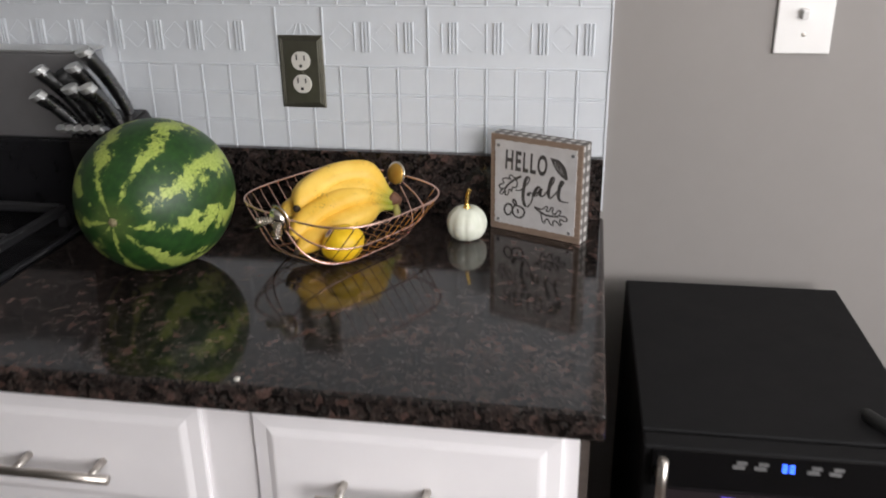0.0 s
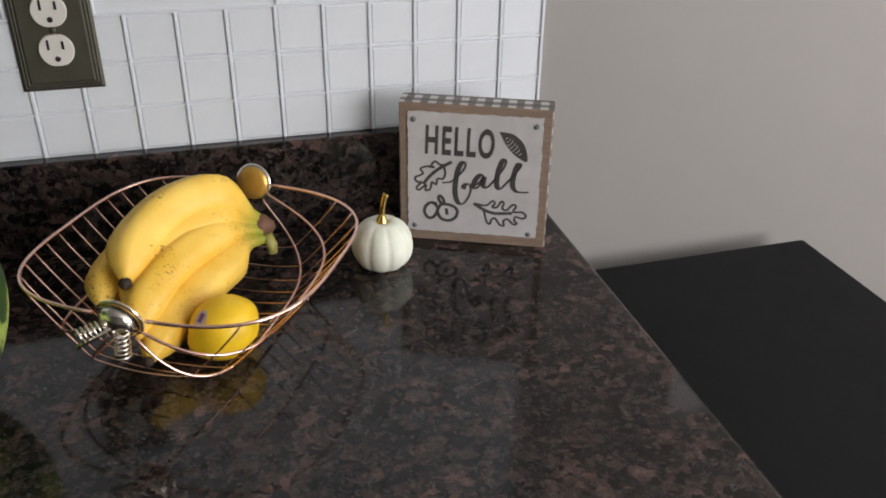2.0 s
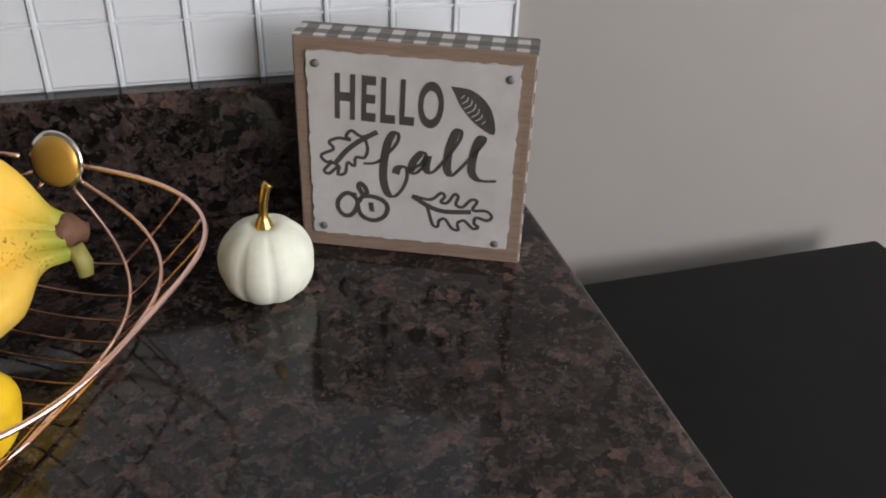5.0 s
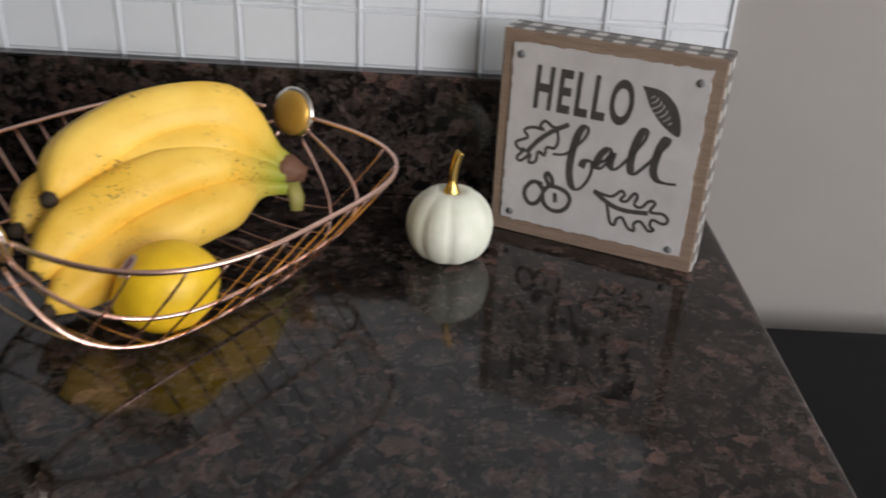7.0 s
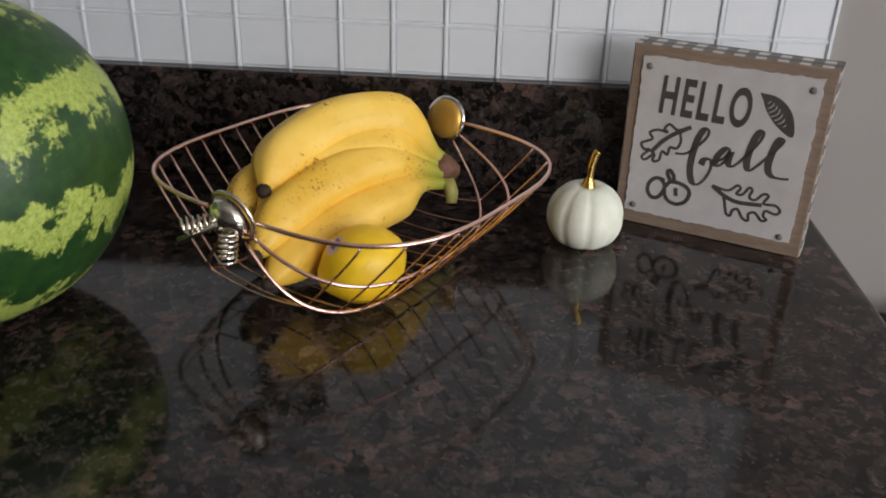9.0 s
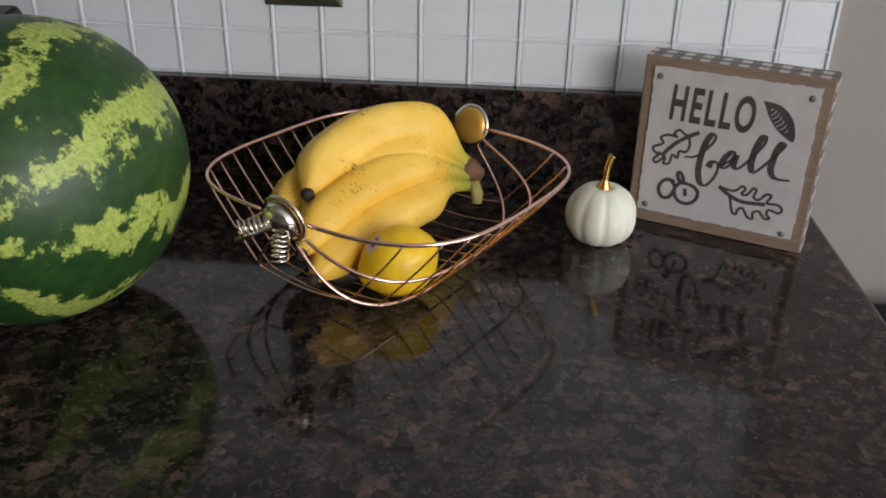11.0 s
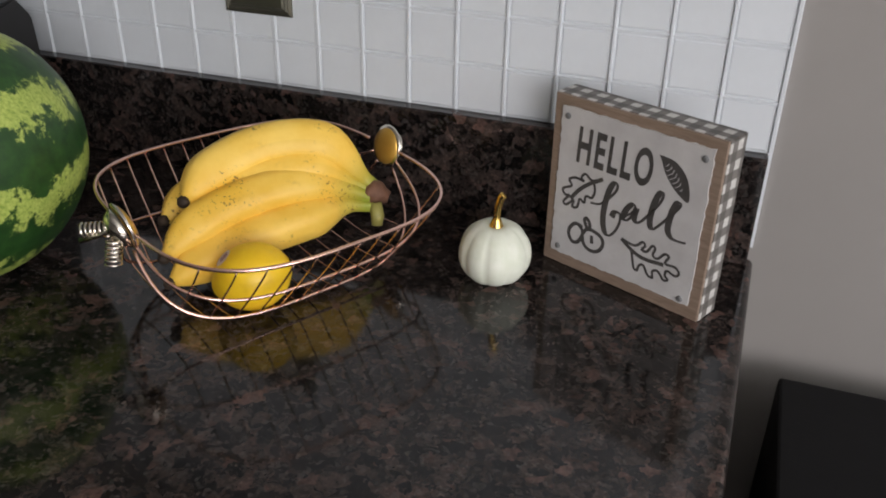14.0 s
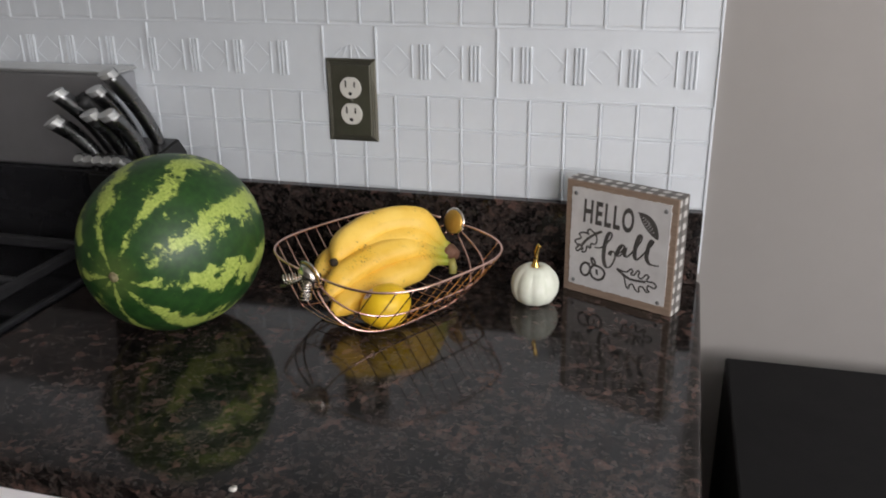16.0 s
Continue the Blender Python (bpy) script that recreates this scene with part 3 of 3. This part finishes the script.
M2 = Vector((-0.0035, -HA - 0.001, RIMZ))
coil(M2 + Vector((-0.008, -0.008, -0.003)), (-0.62, -0.75, -0.10), 0.021)
coil(M2 + Vector((0.006, -0.010, -0.004)), (0.05, -0.22, -1.0), 0.021)
part("pin", tube(bmesh.new(), [M2 + Vector((0.006, -0.008, 0.004)), M2 + Vector((-0.006, -0.016, -0.005)), M2 + Vector((-0.022, -0.026, -0.013))], [0.0013, 0.0017, 0.0022], 8), SILVERY, basket, "", True)

# ---- bananas ----
bunch = thing("banana_bunch", "bunch of ripe yellow bananas with brown freckles lying in the basket", "bananas", pose(0, 0, 0))


def banana(points, radius, squash=0.92):
    """A banana along points from its neck to its tip."""
    path = smooth_path(points, 7)
    n = len(path)
    bm = bmesh.new()
    uvl = bm.loops.layers.uv.new("UVMap")
    segs, rings = 15, []
    side = None
    for i, p in enumerate(path):
        t = i / (n - 1)
        d = (path[min(i + 1, n - 1)] - path[max(i - 1, 0)]).normalized()
        side = d.orthogonal().normalized() if side is None else (side - d * side.dot(d)).normalized()
        up = d.cross(side)
        body = 0.34 + 0.66 * max(0.0, (t - 0.13) / 0.25) ** 1.15 if t < 0.38 else (1.0 if t < 0.78 else max(0.22, 1 - ((t - 0.78) / 0.22) ** 2.1 * 0.78))
        ring = []
        for j in range(segs):
            k = 2 * math.pi * j / segs
            ridge = 1 + 0.075 * math.cos(5 * k + 0.4)
            ring.append(bm.verts.new(p + radius * body * ridge * (math.cos(k) * side + squash * math.sin(k) * up)))
        rings.append(ring)
    for i, (a, b) in enumerate(zip(rings, rings[1:])):
        for j in range(segs):
            f = bm.faces.new((a[j], a[(j + 1) % segs], b[(j + 1) % segs], b[j]))
            for lp in f.loops:
                lp[uvl].uv = ((i + (lp.vert in b)) / (n - 1), j / segs)
    bm.faces.new(rings[0][::-1]), bm.faces.new(rings[-1])
    b = part("banana", bm, BANANA, bunch, "", True)
    e, d = path[-1], (path[-1] - path[-3]).normalized()
    part("tip", tube(bmesh.new(), [e - 0.001 * d, e + 0.003 * d, e + 0.0065 * d], [radius * 0.24, radius * 0.27, radius * 0.13], 9), BTIP, b, "dry dark brown tip", True)
    return b


STEM = Vector((-0.3215, -0.108, 0.965))
banana([STEM + Vector((0.000, 0.004, 0.005)), (-0.337, -0.110, 0.985), (-0.364, -0.121, 1.011), (-0.403, -0.147, 1.012), (-0.431, -0.182, 0.999), (-0.439, -0.215, 0.986)], 0.0214)
banana([STEM + Vector((0, 0.009, 0.0)), (-0.343, -0.103, 0.980), (-0.378, -0.110, 0.986), (-0.427, -0.140, 0.981), (-0.455, -0.180, 0.972), (-0.461, -0.216, 0.965)], 0.0185)
banana([STEM + Vector((0, 0.001, 0.003)), (-0.342, -0.118, 0.981), (-0.366, -0.137, 0.996), (-0.402, -0.167, 0.990), (-0.427, -0.200, 0.975), (-0.436, -0.228, 0.962)], 0.0178)
banana([STEM + Vector((0, -0.003, -0.001)), (-0.343, -0.127, 0.976), (-0.366, -0.150, 0.984), (-0.400, -0.183, 0.980), (-0.425, -0.218, 0.968), (-0.437, -0.251, 0.953)], 0.0190)
banana([STEM + Vector((0.001, -0.005, -0.007)), (-0.341, -0.132, 0.962), (-0.357, -0.162, 0.962), (-0.390, -0.198, 0.954), (-0.414, -0.230, 0.945), (-0.427, -0.260, 0.937)], 0.0178)
bm = bmesh.new()
tube(bm, smooth_path([STEM + Vector((-0.010, 0.0, 0.0)), STEM + Vector((0.001, 0.001, 0.001)), STEM + Vector((0.006, -0.004, -0.004))], 3), [0.0088, 0.0108, 0.0120, 0.0124, 0.0118, 0.0102, 0.0075], 14)
for v in bm.verts:
    v.co += 0.0028 * noise.noise_vector(v.co * 190)
part("crown", bm, BSTEM, bunch, "dry brown crown", True)
part("cut_stalk", tube(bmesh.new(), [STEM + Vector((0.004, -0.006, -0.004)), STEM + Vector((0.008, -0.010, -0.014)), STEM + Vector((0.008, -0.012, -0.022))], [0.006, 0.0062, 0.005], 8, squash=0.7), GREENCUT, bunch, "green cut stalk", True)

# ---- lemon ----
lemon = thing("lemon", "plump yellow lemon with a small sticker lying in the basket", "lemon", pose(-0.366, -0.2390, 0.9445, 0, 18, 205))
bm = bmesh.new()
bmesh.ops.create_uvsphere(bm, u_segments=36, v_segments=24, radius=1.0)
for v in bm.verts:
    d = v.co.copy()
    tip = 0.10 * max(0.0, d.z - 0.86) / 0.14 + 0.05 * max(0.0, -d.z - 0.9) / 0.1
    v.co = Vector((0.0300 * d.z * (1 + tip), 0.0272 * d.x, 0.0268 * d.y))
part("fruit", bm, LEMON, lemon, "", True)
bm = bmesh.new()
bmesh.ops.create_circle(bm, cap_ends=True, segments=20, radius=1.0)
for v in bm.verts:
    v.co = Vector((0.0078 * v.co.x, 0.0055 * v.co.y, 0.0))
sticker = part("sticker", bm, STICKER, lemon, "pale printed fruit sticker", False, pose(0.0135, 0.0033, 0.0241, 0, 28, 10) @ pose(0, 0, 0, -6))
part("print", boxed(-0.005, 0.003, -0.0022, 0.0022, 0.0002, 0.0005), STICKINK, sticker)

# ---- small pumpkin ----
pumpkin = thing("small_pumpkin", "small cream white ornamental pumpkin with gold stem", "pumpkin", pose(-0.2052, -0.1195, TOP, 0, 0, 12))
bm = bmesh.new()
prof = [(0.010, 0.0035), (0.017, 0.0008), (0.0245, 0.004), (0.0305, 0.0125), (0.0328, 0.0225), (0.0315, 0.033), (0.0265, 0.0425), (0.019, 0.0490), (0.011, 0.0515), (0.004, 0.0490)]
lathe(bm, [(p.x * 0.94, p.y * 0.97) for p in smooth_path([(r, z, 0) for r, z in prof], 3)], 72, 9, 0.068)
part("body", bm, PUMPKIN, pumpkin, "", True)
path = smooth_path([(0, 0, 0.0460), (0.0003, 0, 0.056), (0.001, 0.0, 0.066), (0.0032, 0.0, 0.0745), (0.0052, 0, 0.0775)], 5)
bm = bmesh.new()
tube(bm, path, [0.0072 - 0.0042 * min(1, i / 5) + (0.0004 * (i - 5) / 15 if i > 5 else 0) for i in range(len(path))], 12)
part("stem", bm, GOLD, pumpkin, "shiny gold stem", True)

# ---- sign ----
sign = thing("wooden_sign", "square brown wooden block sign with white lettered plate", "sign", pose(-0.105, -0.0985, TOP, 0, 0, -23.3))
S = 0.152
part("block", boxed(-S / 2, S / 2, 0.0, 0.0265, 0.0003, S, 0.0006, 1), FRAMEWOOD, sign, "weathered brown wooden block")
W = S / 2
for nm, a in (("top_paper", (-W, W, 0.002, 0.0265, S + 0.0001, S + 0.0008)), ("side_paper", (W + 0.0001, W + 0.0008, 0.002, 0.0265, 0.001, S)), ("side_paper", (-W - 0.0008, -W - 0.0001, 0.002, 0.0265, 0.001, S))):
    part(nm, boxed(*a), GINGHAM, sign, "grey and white gingham paper edge")
bm = bmesh.new()
edge = []
for k in range(160):
    q = k / 40
    sx, sz = ((-1 + 2 * (q % 1), 1), (1, 1 - 2 * (q % 1)), (1 - 2 * (q % 1), -1), (-1, -1 + 2 * (q % 1)))[int(q)]
    j = 1 - 0.020 * random.random() - 0.010 * (noise.noise((k * 0.35, 0, 0)) + 0.4)
    edge.append((0.0685 * sx * j, S / 2 + 0.0018 + 0.0672 * sz * j))
front = [bm.verts.new((x, -0.0014, z)) for x, z in edge]
back = [bm.verts.new((x, -0.0001, z)) for x, z in edge]
bm.faces.new(front), bm.faces.new(back[::-1])
for k in range(160):
    bm.faces.new((front[k], front[(k + 1) % 160], back[(k + 1) % 160], back[k]))
plate = part("plate", bm, PLATE, sign, "white painted metal plate with distressed edge")
for x, z in ((-0.0606, 0.0568), (0.0622, 0.0562), (-0.0596, -0.0618), (0.0602, -0.0635)):
    bm = lathe(bmesh.new(), [(0.0028, 0.0), (0.0026, 0.0008), (0.0015, 0.0014)], 14)
    part("nail", bm, NAIL, sign, "grey nail head", True, pose(x - 0.001, -0.0014, S / 2 + z + 0.003, 90))
font = bpy.data.curves.new("lettering", "FONT")
font.body, font.size, font.align_x, font.extrude, font.offset = "HELLO", 0.0425, "LEFT", 0.0002, 0.0012
font.space_character = 1.22
words = new("lettering", font)
bpy.context.view_layer.update()
text_mesh = bpy.data.meshes.new_from_object(words.evaluated_get(bpy.context.evaluated_depsgraph_get()))
bpy.data.objects.remove(words)
xs = [v.co.x for v in text_mesh.vertices]
zs = [v.co.y for v in text_mesh.vertices]
for v in text_mesh.vertices:
    fx, fz = (v.co.x - min(xs)) / (max(xs) - min(xs)), (v.co.y - min(zs)) / (max(zs) - min(zs))
    v.co = Vector((-0.0500 + 0.0700 * fx + 0.0010 * fz, -0.0016 - v.co.z * 0.5, S / 2 + 0.0232 + 0.0318 * fz - 0.0012 * fx))
text_mesh.materials.clear()
text_mesh.materials.append(INK)
words = new("lettering", text_mesh)
words.parent = sign
tagged(words, "charcoal painted capital letters")

# brush strokes of the drawings, in tenths of a millimetre
STROKES = {}
STROKES["f"] = [(-309, -106), (-222, -90), (-142, -13), (-82, 71), (-74, 127), (-105, 135), (-143, 67), (-169, -66), (-175, -208), (-147, -313), (-100, -335), (-48, -276), (-15, -183), (-25, -107), (-75, -115), (-93, -163)]
STROKES["a"] = [(-16, -132), (74, -74), (108, -3), (79, 10), (28, -57), (14, -130), (48, -140), (101, -72), (122, -7), (110, -97), (143, -130), (187, -92)]
STROKES["l1"] = [(187, -92), (262, 15), (325, 124), (334, 188), (301, 181), (263, 65), (250, -74), (279, -136), (333, -86)]
STROKES["l2"] = [(333, -86), (407, 12), (474, 109), (489, 154), (458, 152), (427, 64), (411, -76), (447, -144), (515, -155), (580, -147)]
STROKES["leafA_out"] = [(253, 489), (387, 473), (488, 396), (537, 291), (540, 182), (419, 248), (327, 351), (280, 443), (253, 489)]
STROKES["leafB"] = [(-218, 132), (-313, 89), (-385, 126), (-422, 81), (-392, 58), (-472, 65), (-537, 31), (-508, -18), (-594, -70), (-562, -119), (-521, -111), (-578, -182), (-545, -204), (-475, -139), (-485, -204), (-434, -188), (-417, -109), (-371, -131), (-359, -66), (-302, -62), (-279, 3), (-295, 77)]
STROKES["leafB_vein"] = [(-213, 133), (-336, 54), (-427, -28), (-509, -136)]
STROKES["pump_l"] = [(-360, -353), (-435, -345), (-487, -402), (-491, -469), (-451, -520), (-397, -508), (-361, -446), (-356, -392), (-395, -347)]
STROKES["pump_m"] = [(-356, -419), (-342, -485), (-302, -527), (-232, -538), (-169, -498), (-146, -429), (-174, -378), (-244, -352), (-314, -357), (-349, -405)]
STROKES["pump_stem"] = [(-309, -357), (-346, -286), (-328, -258), (-295, -295), (-286, -347)]
STROKES["pump_in"] = [(-263, -398), (-253, -470)]
STROKES["leafC_vein"] = [(22, -316), (126, -381), (242, -415), (425, -400)]
STROKES["leafC"] = [(22, -316), (148, -332), (215, -275), (243, -299), (217, -343), (263, -344), (306, -276), (334, -292), (320, -353), (366, -368), (421, -306), (462, -316), (435, -384), (526, -382), (567, -421), (537, -455), (461, -440), (451, -488), (480, -513), (442, -529), (382, -473), (337, -497), (344, -551), (297, -541), (249, -473), (210, -494), (200, -541), (165, -525), (139, -433), (127, -394)]


def ribbon(bm, pts, width, y=-0.00155, even=False):
    """A flat brush stroke, in tenths of a millimetre from the sign's middle; the width follows the slant of the brush."""
    path = smooth_path([(x * 1e-4 - 0.001, 0, S / 2 + 0.003 + z * 1e-4) for x, z in pts], 4)
    left, right = [], []
    for i, p in enumerate(path):
        d = path[min(i + 1, len(path) - 1)] - path[max(i - 1, 0)]
        d = d.normalized() if d.length > 1e-9 else Vector((1, 0, 0))
        w = width * (0.84 if even else 0.42 + (0.85 if d.z < 0 else 0.14) * abs(d.z)) / 2
        s = Vector((-d.z, 0, d.x)) * w
        left.append(bm.verts.new((p.x + s.x, y, p.z + s.z))), right.append(bm.verts.new((p.x - s.x, y, p.z - s.z)))
    for i in range(len(path) - 1):
        bm.faces.new((left[i], left[i + 1], right[i + 1], right[i]))


def drawn(name, keys, width, label):
    bm = bmesh.new()
    for n, k in enumerate(keys):
        ribbon(bm, STROKES[k], width * (1.5 if k.endswith("vein") else 1.0), -0.00155 - 0.00004 * n, name != "script_lettering")
    made = part(name, bm, INK, sign, label)
    return made


drawn("script_lettering", ("f", "a", "l1", "l2"), 0.0044, "charcoal brush script word fall")
bm = bmesh.new()
pts = smooth_path([(x * 1e-4 - 0.001, 0, S / 2 + 0.003 + z * 1e-4) for x, z in STROKES["leafA_out"]], 4)[:-1]
bm.faces.new([bm.verts.new((p.x, -0.00155, p.z)) for p in pts])
bmesh.ops.triangulate(bm, faces=bm.faces)
part("leaf_drawing", bm, INK, sign, "solid charcoal leaf drawing")
bm = bmesh.new()
for k in range(7):
    t = 0.2 + 0.6 * k / 6
    cx, cz = 290 + 235 * t, 478 - 270 * t
    half = 45 * math.sin(math.pi * (0.12 + 0.76 * k / 6))
    ribbon(bm, [(cx - half, cz - half * 0.6), (cx, cz + 4), (cx + half * 0.2, cz + half * 0.9)], 0.0011, -0.0017)
part("leaf_veins", bm, PLATE, sign, "pale veins of the drawn leaf")
drawn("leaf_drawing", ("leafB", "leafB_vein"), 0.0028, "outlined charcoal oak leaf drawing")
drawn("leaf_drawing", ("leafC", "leafC_vein"), 0.0028, "outlined charcoal oak leaf drawing")
drawn("pumpkin_drawing", ("pump_l", "pump_m", "pump_stem", "pump_in"), 0.0040, "charcoal pumpkin drawing")

# ---- knife block ----
block = thing("knife_block", "black knife block with steel handled knives beside the stove", "knife block", pose(-0.775, -0.10, TOP, 0, 0, 90))
bm = bmesh.new()
outline = [(-0.045, 0.0), (0.068, 0.0), (0.060, 0.150), (0.042, 0.172), (-0.030, 0.160), (-0.032, 0.156), (-0.064, 0.146), (-0.064, 0.130)]
a = [bm.verts.new((x, -0.040, z)) for x, z in outline]
b = [bm.verts.new((x, 0.040, z)) for x, z in outline]
bm.faces.new(a[::-1]), bm.faces.new(b)
for j in range(8):
    bm.faces.new((a[j], a[(j + 1) % 8], b[(j + 1) % 8], b[j]))
bmesh.ops.bevel(bm, geom=list(bm.edges), offset=0.0025, segments=2, affect="EDGES")
part("block", bm, BLOCK, block)


def knife(base, length, lean, r=0.0145, oval=0.8, steel=True):
    """A curved handle with a narrow bolster and a bright slanted end cap, from its slot in the block."""
    path = smooth_path([(0, 0, 0), (0.004, 0, length * 0.3), (0.002, 0, length * 0.65), (-0.008, 0, length)], 5)
    widths = [r * (0.66 + 0.06 * i) if i < 4 else r * (0.86 + 0.016 * (i - 4)) for i in range(len(path))]
    k = part("knife_handle", tube(bmesh.new(), path, widths, 16, squash=oval), KNIFE if steel else RUBBER, block, "" if steel else "black rubber handle", True, pose(base[0], base[1], base[2] - 0.006, *lean))
    if steel:
        bm = tube(bmesh.new(), [(-0.0066, 0, length - 0.0050), (-0.0102, 0, length + 0.0040)], [r * 1.08, r * 1.05], 16, squash=oval)
        for v in bm.verts:
            v.co.z -= 0.45 * (v.co.x + 0.009)
        part("cap", bm, KNIFEEND, k, "bright steel end cap", False)


for base, length, lean in (((0.028, -0.019, 0.168), 0.126, (-16, -20, 0)), ((0.020, 0.010, 0.166), 0.102, (-16, -20, 0)), ((-0.006, 0.031, 0.160), 0.115, (-23, -21, 0)),
                           ((-0.036, 0.030, 0.152), 0.090, (-25, -24, 0)), ((-0.022, 0.001, 0.156), 0.086, (-16, -20, 0)), ((-0.022, -0.027, 0.156), 0.087, (-16, -20, 0))):
    knife(base, length, lean)
knife((0.006, 0.026, 0.162), 0.098, (-17, -20, 0), 0.0120, 1.0, False)
for i in range(5):
    knife((-0.050, -0.024 + 0.0145 * i, 0.152), 0.032, (-10, -34, 0), 0.0088, 0.75)

# ---- ridges of the backsplash, piece by piece ----
tile = None
for zi, (r0, r1) in enumerate(((1.0166, 1.060), (1.060, 1.106), (1.106, LIP), (1.246, 1.2925), (1.2925, 1.339), (1.339, 1.3855))):
    for i in range(24):
        x1, x0 = COLS[i] - 0.0022, COLS[i + 1] + 0.0022
        if tile is None:
            bm = boxed(-0.0210, 0.0210, -0.0011, 0.0, -0.0205, 0.0205)
            for v in bm.verts:
                if v.co.y < -0.0005:
                    v.co.x *= 0.94
                    v.co.z *= 0.94
            tile = part("tile", bm, TIN, backsplash, "", False, pose((x0 + x1) / 2, -0.0046, (r0 + r1) / 2))
        else:
            o = new("tile", tile.data)
            o.parent = backsplash
            o.matrix_basis = pose((x0 + x1) / 2, -0.0046, (r0 + r1) / 2)
for i, x in enumerate(COLS):
    bead(x - 0.0021, x + 0.0021, Z0 + 0.0002, LIP - 0.0005)
    bead(x - 0.0021, x + 0.0021, 1.2465, 1.42)
for z in (1.060, 1.106, 1.2925, 1.339, 1.3855):
    bead(-1.13, -0.002, z - 0.0018, z + 0.0018, proud=0.0021 if z < 1.15 else 0.0009)
for z, proud in ((LIP, 0.002), (1.2445, 0.0007)):
    bead(-1.13, -0.002, z - 0.0018, z + 0.0018, proud=proud)
for x in (-0.281, -0.449, -0.526, -0.800):
    bead(x - 0.0016, x + 0.0016, LIP + 0.002, 1.2425)
for i in range(16):
    x = -0.0340 - 0.0692 * i
    if -0.53 < x < -0.44:
        continue
    for d in (-0.0056, 0.0, 0.0056):
        bead(x + d - 0.0019, x + d + 0.0019, 1.174, 1.221, "motif_bar", 0.0031)
    bead(x - 0.0191, x - 0.0169, 1.176, 1.2195, "motif_bar", 0.0022)
    for sx in (-1, 1):
        for sz in (-1, 1):
            bm = boxed(-0.0145, 0.0145, -0.0055, -0.004, -0.0010, 0.0010)
            part("motif_line", bm, TIN, backsplash, "", False, Matrix.Translation((x - 0.0405 + sx * 0.0105, 0, 1.1975 + sz * 0.0105)) @ pose(0, 0, 0, 0, 45 * sx * sz, 0))
for k in (-2, -1, 0, 1, 2):
    part("motif_line", boxed(-0.009, 0.009, -0.0062, -0.004, -0.0010, 0.0010), TIN, backsplash, "", False, Matrix.Translation((-0.486 + 0.009 * k, 0, 1.2085)) @ pose(0, 0, 0, 0, 90 - 22 * k, 0))
bead(-0.0040, -0.0012, Z0 + 0.0002, 1.42, "edge_trim", 0.003)

crumb = bmesh.new()
bmesh.ops.create_icosphere(crumb, subdivisions=2, radius=0.004)
for v in crumb.verts:
    v.co = v.co * (1 + 0.35 * noise.noise(v.co * 400))
    v.co.z = max(-0.0018, v.co.z * 0.5)
tagged(part("crumb", crumb, IVORY, None, "small pale crumb on the granite edge", True, pose(-0.394, -0.574, TOP + 0.0018)), category="crumb")
